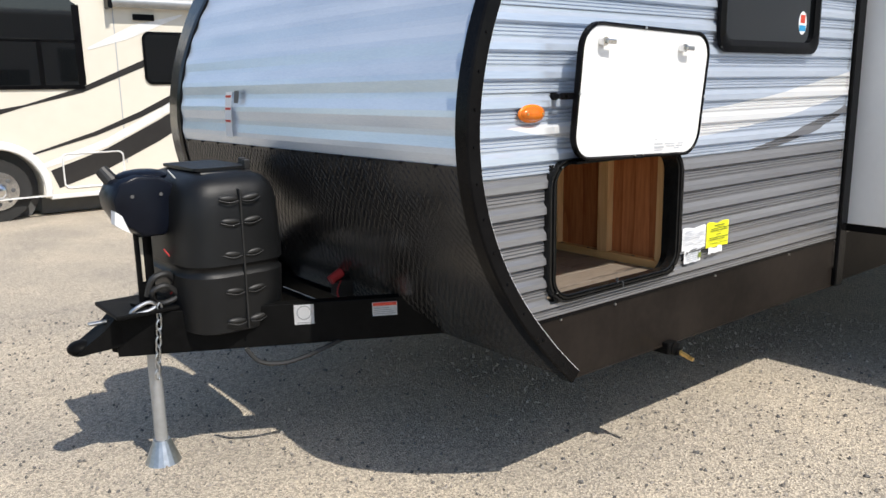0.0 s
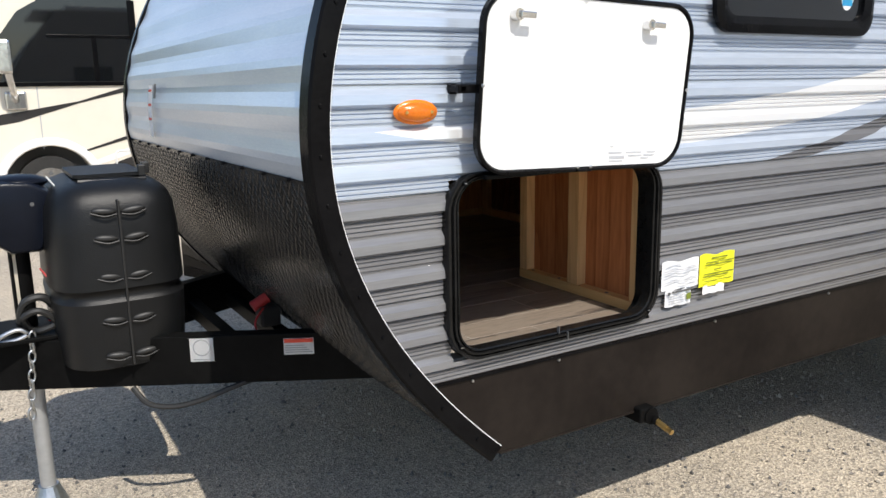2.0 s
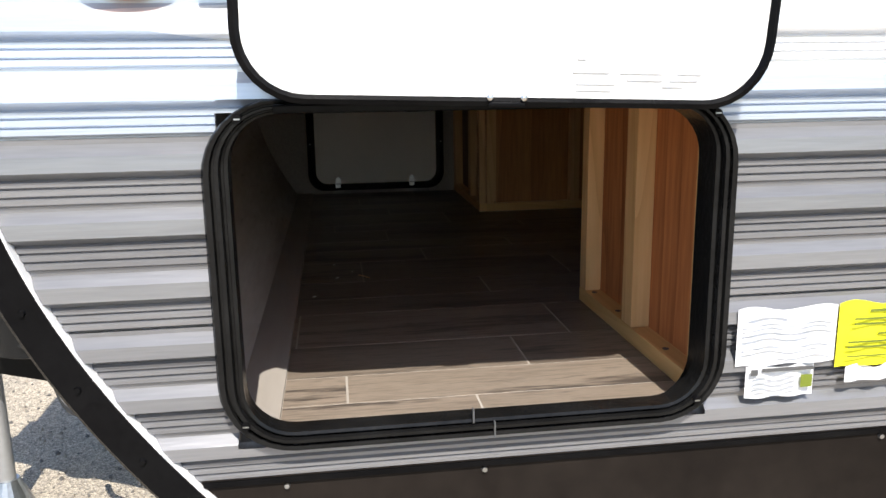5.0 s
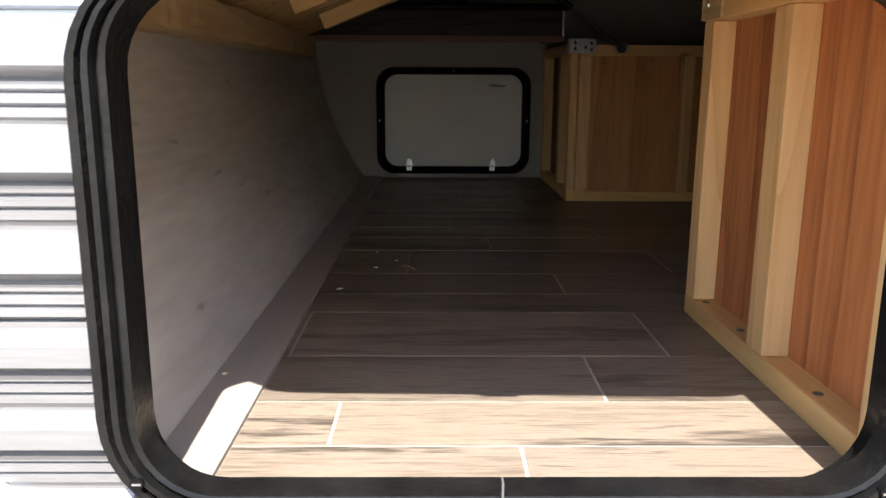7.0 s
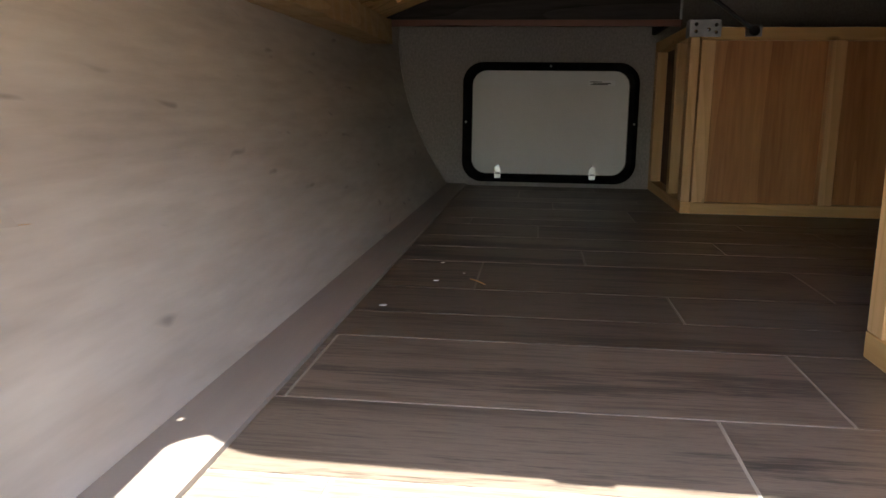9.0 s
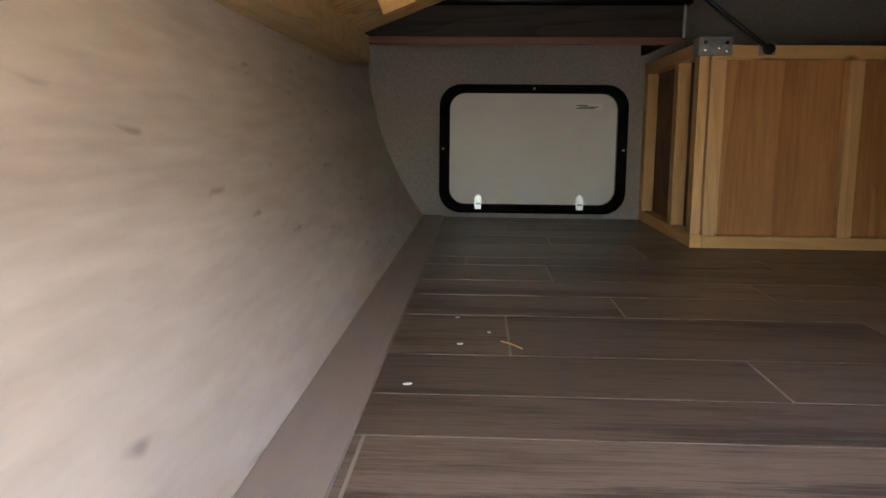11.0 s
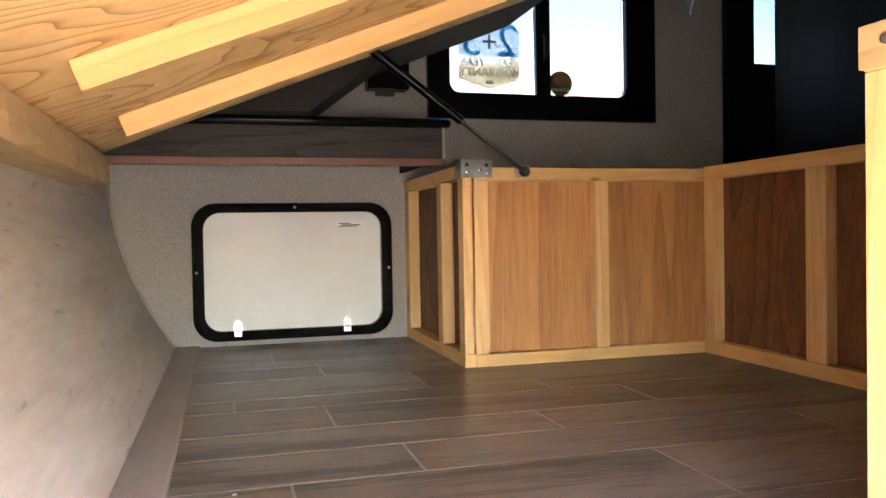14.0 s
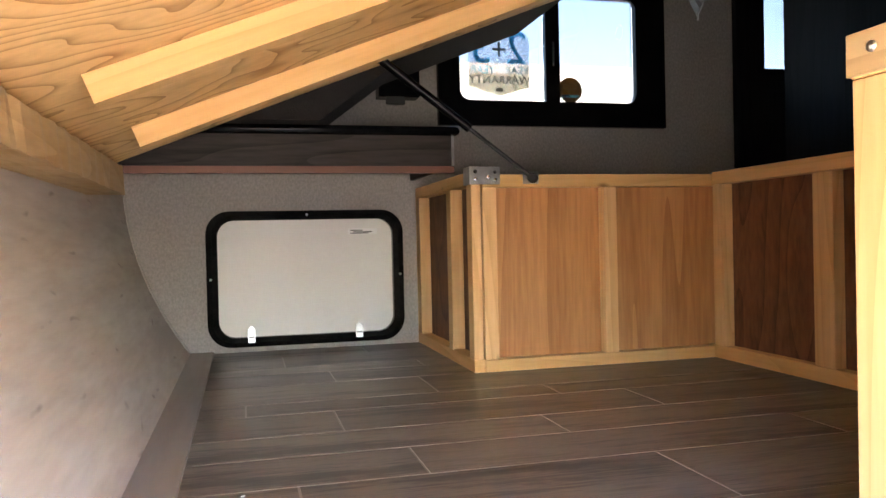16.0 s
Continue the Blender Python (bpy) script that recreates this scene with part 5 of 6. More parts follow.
bf = thing("stud_frame", "pine framed bed base side with brown plywood panels", "bed base", (0.75, 1.83, FLOOR))
part("bottom_rail", box(0.430, 1.064, 1.818, 1.852, FLOOR, 0.858, 0.0015), M["pine_x"], bf)
part("top_rail", box(0.430, 1.095, 1.818, 1.852, 1.280, TOPZ, 0.0015), M["pine_x"], bf)
for a, b in ((0.430, 0.466), (0.752, 0.788)):
    stud(a, b, 1.8185, 1.851, 0.8585, 1.2795, bf)
part("panel", box(0.43, 1.09, 1.846, 1.852 + 0.004, 0.83, 1.30), M["lauan_pale"], bf, "brown lauan plywood")
settle(bf)
bb = thing("stud_frame", "pine framed rear of the bed base with plywood", "bed base", (1.11, 1.2, FLOOR))
part("bottom_rail", box(1.066, 1.10, 0.61, 1.845, FLOOR, 0.862, 0.0015), M["pine_y"], bb)
part("top_rail", box(1.062, 1.10, 0.61, 1.815, 1.283, TOPZ + 0.004, 0.0015), M["pine_y"], bb)
stud(1.064, 1.099, 1.778, 1.816, 0.8625, 1.2825, bb)
for a in (1.425, 1.02, 0.64):
    stud(1.066, 1.099, a, a + 0.055, 0.8625, 1.2825, bb)
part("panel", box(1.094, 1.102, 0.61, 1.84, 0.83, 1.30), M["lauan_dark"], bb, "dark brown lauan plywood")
settle(bb)

# bracket and gas strut
bk = thing("corner_bracket", "zinc steel corner bracket on the bed base", "bracket", (0.45, 1.815, 1.30))
part("plate", box(0.398, 0.475, 1.813, 1.8172, 1.287, 1.330, 0.001), M["zinc"], bk)
part("return", box(0.396, 0.4005, 1.8125, 1.86, 1.287, 1.330, 0.001), M["zinc"], bk)
for x, z in ((0.412, 1.318), (0.412, 1.300), (0.444, 1.305), (0.462, 1.317), (0.462, 1.298)):
    part("screw", ball((x, 1.8125, z), 0.005, 0.004, 0.005, 10, 6), M["ink"] if z > 1.31 else M["chrome"], bk)
part("ball_plate", box(0.535, 0.575, 1.812, 1.8168, 1.288, 1.318, 0.001), M["zinc"], bk)
settle(bk)
SA, SB = Vector((0.550, 1.79, 1.300)), Vector((0.175, 1.79, 1.580))
gs = thing("gas_strut", "black gas strut holding the bed deck up", "gas strut", tuple(SA))
mid = SA.lerp(SB, 0.42)
part("rod", cyl(SA, mid, 0.0055, n=12), M["wire"], gs, smooth=True)
part("cylinder", cyl(mid, SB, 0.0105, n=16), M["trim"], gs, smooth=True)
part("socket", ball(SA, 0.014, 0.012, 0.013, 12, 8), M["wire"], gs, smooth=True)
part("socket", ball(SB, 0.013, 0.012, 0.013, 12, 8), M["wire"], gs, smooth=True)
settle(gs)

# ledger beam along the nose wall
lg = thing("ledger_beam", "rough yellow laminated ledger beam on the nose wall", "beam", (-0.43, 1.1, 1.27))
bm = box(-0.49, -0.388, 0.175, 1.862, 1.272, 1.332)
bmesh.ops.subdivide_edges(bm, edges=[e for e in bm.edges if abs(e.verts[0].co.y - e.verts[1].co.y) > 1], cuts=60, use_grid_fill=True)
rg = random.Random(3)
for v in bm.verts:
    if v.co.x > -0.40:
        v.co.x += rg.uniform(-0.004, 0.002)
        v.co.z += rg.uniform(-0.002, 0.002)
part("beam", bm, M["lvl"], lg)
settle(lg)

# short panel lapped over the nose wall beside the hatch
lp = thing("lap_panel", "whitewashed panel offcut with raw yellow edge on nose wall", "panel", (-0.4, 0.15, 0.82))
bm, be = bmesh.new(), bmesh.new()
edge_ = [(0.272, 0.882), (0.234, 0.955), (0.196, 1.02), (0.148, 1.09), (0.112, 1.13)]
rows_ = []
for yr, z in edge_:
    zl_ = z + (0.020 if z < 0.89 else 0.0)
    rows_.append([bm.verts.new(p) for p in ((inner(zl_) + 0.013, 0.047, zl_), (inner(z) + 0.013, yr, z), (inner(z) + 0.002, yr, z), (inner(zl_) + 0.002, 0.047, zl_))])
for a, b in zip(rows_, rows_[1:]):
    for j in range(4):
        bm.faces.new((a[j], a[(j + 1) % 4], b[(j + 1) % 4], b[j]))
part("sheet", bm, M["whitewash"], lp)
be.faces.new([be.verts.new(p) for p in ((inner(0.902) + 0.013, 0.047, 0.9015), (inner(0.882) + 0.013, 0.29, 0.8815), (inner(0.882) + 0.001, 0.29, 0.8815), (inner(0.902) + 0.001, 0.047, 0.9015))])
part("raw_edge", be, M["pine_y"], lp, "raw yellow plywood edge")
settle(lp)

# lifted bed deck, hinged at the ledger
deck = thing("bed_deck", "fir plywood bed deck lifted on its hinge, slats below", "bed deck", (-0.42, 1.2, 1.338))
TILT = math.degrees(math.atan2(0.248, 0.628))
DM = Matrix.Translation((-0.42, 0, 1.338)) @ pose(0, 0, 0, 0, -TILT, 0)


def decked(name, bm, mk, label=""):
    bm.transform(DM)
    return part(name, bm, M[mk], deck, label)


bm = box(0, 1.78, 0.50, 1.872, 0.0, 0.012)
ob = part("sheet", bm, M["ply"], deck, "fir plywood with wavy grain")
ob.matrix_basis = DM
for y in (1.55, 1.135):
    ob = part("slat", box(0.098, 1.75, y, y + 0.034, -0.040, -0.0005, 0.001), M["pine_x"], deck)
    ob.matrix_basis = DM
for o in deck.children:
    o.matrix_basis = Matrix.Translation(-deck.location) @ o.matrix_basis
mt = thing("mattress", "dark fabric mattress in clear plastic on the lifted deck", "mattress", (-0.3, 1.2, 1.5))
bm = box(0.10, 1.82, 0.55, 1.955, 0.0135, 0.20, 0.04)
ob = part("core", bm, M["mattress"], mt, smooth=True)
ob.matrix_basis = Matrix.Translation(-mt.location) @ DM
ov = part("overhang", slab([(-0.20, 1.4485), (0.05, 1.4485), (0.275, 1.618), (0.70, 1.785), (0.70, 1.84), (-0.20, 1.50)], 1.885, 2.25), M["mattress"], mt, "sagging dark mattress edge")
ov.location = -Vector(mt.location)
bm = bmesh.new()
rg = random.Random(11)
base = [(1.53, 1.885), (1.59, 1.90), (1.65, 1.885), (1.71, 1.90), (1.78, 1.89)]
rows_ = []
for j in range(7):
    rows_.append([bm.verts.new(DM @ Vector((x + rg.uniform(-0.012, 0.012) + 0.015 * j * (1 if i < 2 else -1) * 0.4, y + rg.uniform(-0.018, 0.018), 0.01))) for i, (x, y) in enumerate(base)])
    for i, v in enumerate(rows_[-1]):
        v.co.z -= j * 0.034 * (1.0 if i in (1, 2) else 0.45)
for a, b in zip(rows_, rows_[1:]):
    for i in range(len(a) - 1):
        bm.faces.new((a[i], a[i + 1], b[i + 1], b[i]))
ob = part("wrapping", bm, M["film"], mt, "crumpled clear plastic wrap")
ob.location = -Vector(mt.location)

# platforms of the two wardrobes over the ends of the compartment
fp = thing("nightstand", "dark wood-grain laminate nightstand platform with black rounded top", "nightstand", (0, 2.1, 1.345))
part("board_edge", box(-0.475, 0.400, 1.945, 1.960, 1.327, 1.345, 0.001), M["redwood"], fp, "reddish board edge")
part("bottom_board", box(-0.475, 0.385, 1.966, 2.389, 1.405, 1.418), M["fabric"], fp)
part("front_panel", box(-0.47, 0.398, 1.950, 1.965, 1.3455, 1.424), M["laminate"], fp)
part("end_panel", box(0.386, 0.3985, 1.966, 2.389, 1.3455, 1.424), M["laminate"], fp)
part("corner_strip", box(0.394, 0.4005, 1.947, 1.9515, 1.3455, 1.424), M["zinc"], fp)
part("top", box(-0.47, 0.416, 1.935, 2.389, 1.4245, 1.447, 0.010), M["trim"], fp, "black rounded-edge top", smooth=True)
settle(fp)
np_ = thing("nightstand", "plywood underside of the near nightstand platform", "nightstand", (0, 0.3, 1.345))
part("bottom_board", box(-0.475, 0.400, 0.175, 0.562, 1.344, 1.363, 0.001), M["ply"], np_)
part("front_panel", box(-0.47, 0.398, 0.547, 0.561, 1.3635, 1.45), M["laminate"], np_)
part("top", box(-0.47, 0.416, 0.175, 0.57, 1.4505, 1.473, 0.008), M["trim"], np_)
settle(np_)
# far wardrobe edge strip and outlet
ol = thing("outlet_box", "small black outlet box on the far wall", "outlet", (0.33, 2.385, 1.62))
part("box", box(0.28, 0.41, 2.33, 2.389, 1.60, 1.72, 0.004), M["trim"], ol)
part("switch", box(0.30, 0.36, 2.322, 2.331, 1.575, 1.60, 0.003), M["wire"], ol)
settle(ol)

# trim strip where the curved panel meets the far wall
bm = bmesh.new()
rows_ = []
for z in [LEVEL + 0.006 + 0.482 * i / 24 for i in range(25)]:
    x = inner(z)
    rows_.append([bm.verts.new(p) for p in ((x - 0.002, 2.374, z), (x + 0.012, 2.374, z), (x + 0.012, 2.3895, z), (x - 0.002, 2.3895, z))])
for a, b in zip(rows_, rows_[1:]):
    for j in range(4):
        bm.faces.new((a[j], a[(j + 1) % 4], b[(j + 1) % 4], b[j]))
tagged(link("trim_curve", bm, M["ledge"]), "narrow grey trim bead along the curved corner", "trim", kind="structure")

# far hatch, closed
fh = thing("hatch_door", "closed white baggage door in a black rubber frame", "hatch door", (0.055, 2.39, 0.845))
o, i_ = rounded(-0.245, 0.355, 0.843, 1.254, 0.07), rounded(-0.212, 0.322, 0.872, 1.226, 0.05)
m_ = rounded(-0.228, 0.338, 0.857, 1.240, 0.06)
part("frame", ring([[(a, 2.3895, b) for a, b in o], [(a, 2.378, b) for a, b in o], [(a, 2.370, b) for a, b in m_], [(a, 2.378, b) for a, b in i_], [(a, 2.41, b) for a, b in i_]]), M["seal"], fh, "black rubber frame", smooth=True)
dr = part("door", slab(rounded(-0.215, 0.325, 0.869, 1.229, 0.05), 2.398, 2.425), M["gel_inside"], fh, "plain white-grey door panel")
for x in (-0.118, 0.208):
    lt = part("latch", slab([(x - 0.010, 0.858), (x + 0.010, 0.858), (x + 0.012, 0.895), (x, 0.907), (x - 0.012, 0.895)], 2.362, 2.369), M["zinc"], fh, "bright metal cam latch")
    part("screw", cyl((x, 2.355, 0.892), (x, 2.3975, 0.892), 0.006, n=10), M["zinc"], lt)
    part("gap", box(x - 0.008, x + 0.008, 2.3605, 2.3615, 0.872, 0.877), M["ink"], lt)
lb = part("label", box(0.185, 0.275, 2.3965, 2.3975, 1.178, 1.196), M["label"], dr, "small white printed label")
for z, x0, x1 in ((1.189, 0.19, 0.23), (1.184, 0.20, 0.26), (1.180, 0.19, 0.25)):
    part("print", box(x0, x1, 2.3955, 2.3962, z, z + 0.003), M["ink"], lb)
for x, z in ((0.055, 1.241), (-0.232, 1.05), (0.342, 1.05)):
    part("rivet", ball((x, 2.370, z), 0.004, 0.003, 0.004, 8, 6), M["zinc"], fh)
settle(fh)

# ---- bedroom above: far window with stickers ----
wf = tagged(new("window_far"), "sliding window in a black frame with two stickers", "window", kind="structure")
FW = (0.480, 1.288, 1.522, 2.03)
for x0, x1, z0, z1 in ((FW[0], FW[1], FW[2], 1.604), (FW[0], FW[1], 1.962, FW[3]), (FW[0], 0.552, 1.604, 1.962), (1.178, FW[1], 1.604, 1.962), (0.848, 0.898, 1.604, 1.962)):
    part("window_frame", box(x0, x1, 2.368, 2.39, z0, z1, 0.0), M["trim"], wf)
for x0, x1 in ((0.552, 0.848), (0.898, 1.178)):
    for cx_, cz_, sx, sz in ((x0, 1.604, 1, 1), (x1, 1.604, -1, 1), (x0, 1.962, 1, -1), (x1, 1.962, -1, -1)):
        r = 0.035
        if (x0 < 0.6 and sx < 0) or (x0 > 0.8 and sx > 0):
            continue
        pts = [(cx_, cz_)] + [(cx_ + sx * r * (1 - math.sin(a * math.pi / 12)), cz_ + sz * r * (1 - math.cos(a * math.pi / 12))) for a in range(7)]
        part("corner", slab(pts, 2.370, 2.388), M["trim"], wf)
    pn = part("pane", box(x0 - 0.004, x1 + 0.004, 2.40, 2.404, 1.60, 1.966), M["pane"], wf)
part("catch", box(0.868, 0.876, 2.360, 2.3675, 1.72, 1.80, 0.002), M["chrome"], wf)
st = part("sticker", slab([(0.590, 1.825), (0.802, 1.825), (0.802, 1.655), (0.696, 1.622), (0.590, 1.655)], 2.3975, 2.3985), M["vinyl"], wf, "warranty sticker with blue figures seen from behind")
part("band", slab([(0.590, 1.70), (0.802, 1.70), (0.802, 1.655), (0.696, 1.622), (0.590, 1.655)], 2.3965, 2.397), M["vinyl_tan"], st)
MIR = lambda x, z: Matrix(((-1, 0, 0, x), (0, 0, 1, 2.3955), (0, 1, 0, z), (0, 0, 0, 1)))
words("2", 0.155, MIR(0.758, 1.778), M["vinyl_blue"], "figure", st)
words("3", 0.155, MIR(0.634, 1.778), M["vinyl_blue"], "figure", st)
words("+", 0.10, MIR(0.696, 1.772), M["ink"], "figure", st)
words("YEAR", 0.036, MIR(0.757, 1.708), M["vinyl_blue"], "lettering", st)
words("YEAR", 0.036, MIR(0.638, 1.708), M["vinyl_blue"], "lettering", st)
words("WARRANTY", 0.038, MIR(0.697, 1.676), M["ink"], "lettering", st)
part("print", box(0.684, 0.708, 2.3955, 2.3963, 1.640, 1.650), M["ink"], st)
sr = part("sticker", slab([(0.948 + 0.043 * math.cos(a * 0.2618), 1.650 + 0.043 * math.sin(a * 0.2618)) for a in range(24)], 2.3975, 2.3985), M["vinyl_bronze"], wf, "round bronze and blue sticker")
words("G20", 0.030, MIR(0.948, 1.660), M["vinyl_tan"], "lettering", sr)
part("print", box(0.916, 0.980, 2.3962, 2.397, 1.624, 1.634), M["vinyl_blue"], sr)

# entrance door on the far side and partition at the foot of the bed
ed = tagged(new("door_entrance"), "dark entrance door with a narrow bright window", "door", kind="structure")
for x0, x1, z0, z1 in ((1.57, 1.684, 0.83, 2.5), (1.684, 2.15, 0.83, 1.74), (1.684, 2.15, 2.35, 2.5)):
    part("leaf", box(x0, x1, 2.365, 2.3885, z0, z1), M["black_oak"], ed)
part("pane", box(1.68, 2.12, 2.41, 2.414, 1.735, 2.355), M["pane"], ed)
pt = thing("partition", "black oak partition at the foot of the bed", "partition", (1.47, 1.2, FLOOR))
part("panel", box(1.45, 1.48, 0.60, 2.00, FLOOR, ROOF - 0.04), M["black_oak"], pt)
gr = part("grommet", cyl((1.443, 1.86, 2.02), (1.4495, 1.86, 2.02), 0.032, n=24), M["trim"], pt, "round cable grommet")
part("rim", ring([[(1.442, 1.86 + r * math.cos(a * 0.2618), 2.02 + r * math.sin(a * 0.2618)) for a in range(24)] for r in (0.034, 0.028)]), M["zinc"], gr)
settle(pt)


INSIDE = {ob.name for ob in scene.objects} - BEFORE
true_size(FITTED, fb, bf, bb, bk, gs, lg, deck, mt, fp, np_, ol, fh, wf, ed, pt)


# ---- parked motorhome across the lot ----
MY = 7.80
mh = thing("motorhome", "cream motorhome with charcoal swoosh stripes and dark windows", "motorhome", (1.5, MY + 1.2, 0))
side = [(-1.72, 0.55), (-1.80, 0.95), (-1.82, 1.30), (-1.70, 1.75), (-1.42, 2.25), (-1.05, 2.65), (-0.60, 2.92), (-0.1, 3.05), (6.8, 3.05), (6.9, 2.8), (6.9, 0.42), (-0.42, 0.42)]
arch = [(-0.954 + 0.45 * math.cos(radians(a)), 0.53 + 0.45 * math.sin(radians(a))) for a in range(-10, 191, 16)]
side = side[:-1] + [(-0.50, 0.42)] + arch + [(-1.42, 0.45)]
part("body", slab(side, MY, MY + 2.4), M["cream"], mh)


def decal(name, up, low, mk, proud=0.004):
    """A painted stripe between two lines of points on the flank."""
    bm = bmesh.new()
    a = [bm.verts.new((x, MY - proud, z)) for x, z in up]
    b = [bm.verts.new((x, MY - proud, z)) for x, z in low]
    for i in range(len(a) - 1):
        bm.faces.new((a[i], b[i], b[i + 1], a[i + 1]))
    return part(name, bm, M[mk], mh)


decal("stripe", [(-1.78, 1.26), (-1.2, 1.34), (-0.6, 1.44), (0.0, 1.62), (0.7, 1.92), (1.8, 2.4)], [(-1.79, 1.14), (-1.2, 1.24), (-0.6, 1.42), (0.0, 1.56), (0.7, 1.84), (1.8, 2.32)], "stripe")
decal("stripe", [(-0.58, 0.92), (0.1, 1.13), (0.6, 1.33), (1.2, 1.62), (2.4, 2.2)], [(-0.58, 0.90), (0.1, 1.08), (0.6, 1.26), (1.2, 1.53), (2.4, 2.1)], "stripe")
decal("stripe", [(-0.42, 0.72), (0.2, 0.93), (0.8, 1.22), (1.5, 1.6), (2.6, 2.2)], [(-0.35, 0.52), (0.2, 0.70), (0.8, 0.98), (1.5, 1.36), (2.6, 1.95)], "stripe")
decal("stripe", [(-0.5, 0.80), (0.2, 1.04), (0.8, 1.34), (1.5, 1.72), (2.6, 2.3)], [(-0.5, 0.74), (0.2, 0.95), (0.8, 1.24), (1.5, 1.62), (2.6, 2.22)], "pale")
decal("stripe", [(0.1, 2.05), (0.6, 2.3), (1.2, 2.45)], [(0.1, 2.02), (0.55, 2.15), (1.2, 2.43)], "pale")
cw = part("cab_window", slab([(-1.40, 1.62), (0.02, 1.62), (0.05, 1.70), (0.02, 2.50), (-0.06, 2.56), (-0.75, 2.56), (-1.1, 2.35), (-1.36, 2.0), (-1.48, 1.72)], MY - 0.012, MY - 0.002), M["dark_pane"], mh, "dark cab side window")
for x0, x1, z0, z1 in ((-1.42, 0.03, 1.60, 1.645), (-0.42, -0.37, 1.645, 2.12), (-0.85, 0.0, 2.10, 2.13), (-0.03, 0.045, 1.645, 2.50)):
    part("frame", box(x0, x1, MY - 0.02, MY - 0.010, z0, z1, 0.003), M["trim"], cw)
w2 = part("window", slab(rounded(0.72, 2.0, 1.66, 2.22, 0.08), MY - 0.014, MY - 0.002), M["dark_pane"], mh, "dark lounge window")
part("frame", ring([[(a, MY - 0.016, b) for a, b in rounded(0.70, 2.02, 1.64, 2.24, 0.09)], [(a, MY - 0.018, b) for a, b in rounded(0.73, 1.99, 1.67, 2.21, 0.07)]]), M["trim"], w2)
aw = part("awning", cyl((0.36, MY - 0.10, 2.55), (6.0, MY - 0.10, 2.55), 0.06, n=16), M["galv"], mh, "rolled awning tube", smooth=True)
part("bracket", box(0.32, 0.37, MY - 0.16, MY, 2.47, 2.62, 0.01), M["trim"], aw)
part("vent", box(0.62, 0.86, MY - 0.03, MY, 2.36, 2.43, 0.005), M["trim"], mh)
part("gap", box(0.40, 0.412, MY - 0.003, MY + 0.001, 0.75, 2.5), M["ink_grey"], mh, "body panel joint")
part("gap", box(-1.0, -0.988, MY - 0.003, MY + 0.001, 0.95, 1.60), M["ink_grey"], mh, "door joint")
bd = part("bay_door", ring([[(a, MY - 0.001, b) for a, b in rounded(-0.30, 0.38, 0.50, 0.90, 0.06)], [(a, MY - 0.012, b) for a, b in rounded(-0.29, 0.37, 0.51, 0.89, 0.055)], [(a, MY - 0.001, b) for a, b in rounded(-0.275, 0.355, 0.525, 0.875, 0.05)]]), M["pale"], mh, "baggage bay door rim")
part("sill", box(-0.45, 6.8, MY - 0.01, MY + 0.05, 0.40, 0.45, 0.01), M["pale"], mh)
part("arch_rim", ring([[(-0.954 + r * math.cos(radians(a)), MY - d, 0.53 + r * math.sin(radians(a))) for a in range(-10, 191, 10)] for r, d in ((0.54, 0.0), (0.52, 0.03), (0.46, 0.03), (0.45, -0.05))]), M["pale"], mh, "pale wheel arch rim", smooth=True)
part("arch_inside", slab([(-0.954 + 0.47 * math.cos(radians(a)), 0.53 + 0.47 * math.sin(radians(a))) for a in range(0, 360, 20)], MY + 0.30, MY + 0.34), M["ink"], mh)
part("underside", box(-0.5, 6.8, MY + 0.25, MY + 2.2, 0.22, 0.415), M["ink"], mh)
part("side_lamp", ball((-1.55, MY - 0.005, 0.98), 0.09, 0.012, 0.03), M["amber"], mh, "amber side lamp", smooth=True)
part("windscreen", slab([(-1.83, 1.40), (-1.72, 1.77), (-1.44, 2.27), (-1.07, 2.67), (-1.10, 2.70), (-1.47, 2.30), (-1.76, 1.78), (-1.86, 1.40)], MY + 0.06, MY + 2.34), M["dark_pane"], mh, "dark curved windscreen")
part("grille", box(-1.86, -1.80, MY + 0.05, MY + 2.35, 0.62, 1.10, 0.02), M["chrome"], mh, "chrome grille and lamps")
mi = part("mirror", box(-1.33, -1.20, MY - 0.28, MY - 0.18, 1.72, 2.06, 0.03), M["chrome"], mh, "chrome door mirror")
part("stalk", tube([(-1.25, MY - 0.22, 1.74), (-1.22, MY - 0.15, 1.55), (-1.20, MY - 0.02, 1.46)], 0.035, 8), M["chrome"], mi, smooth=True)
part("foot", box(-1.30, -1.10, MY - 0.04, MY - 0.004, 1.36, 1.55, 0.02), M["chrome"], mi)
# the whole body set to its true size and distance
BIG = Matrix.Translation((-2.2, -1.81, 1.52)) @ Matrix.Scale(1.156, 4) @ Matrix.Translation((2.2, 1.81, -1.52))
for o in mh.children_recursive:
    o.data.transform(BIG)
MW = 9.30
wh = part("wheel", cyl((-0.76, MW + 0.04, 0.385), (-0.76, MW + 0.28, 0.385), 0.385, n=36), M["tyre"], mh, "black tyre", smooth=True)
part("rim", cyl((-0.76, MW + 0.02, 0.385), (-0.76, MW + 0.05, 0.385), 0.24, 0.23, n=32), M["chrome"], wh, "chrome wheel cover")
part("hub", ball((-0.76, MW + 0.01, 0.385), 0.10, 0.06, 0.10), M["chrome"], wh, smooth=True)
for a in range(8):
    an = a * math.pi / 4
    part("slot", ball((-0.76 + 0.17 * math.cos(an), MW + 0.018, 0.385 + 0.17 * math.sin(an)), 0.028, 0.006, 0.028, 10, 6), M["ink"], wh)
mh.location.y = MW + 1.2
settle(mh)

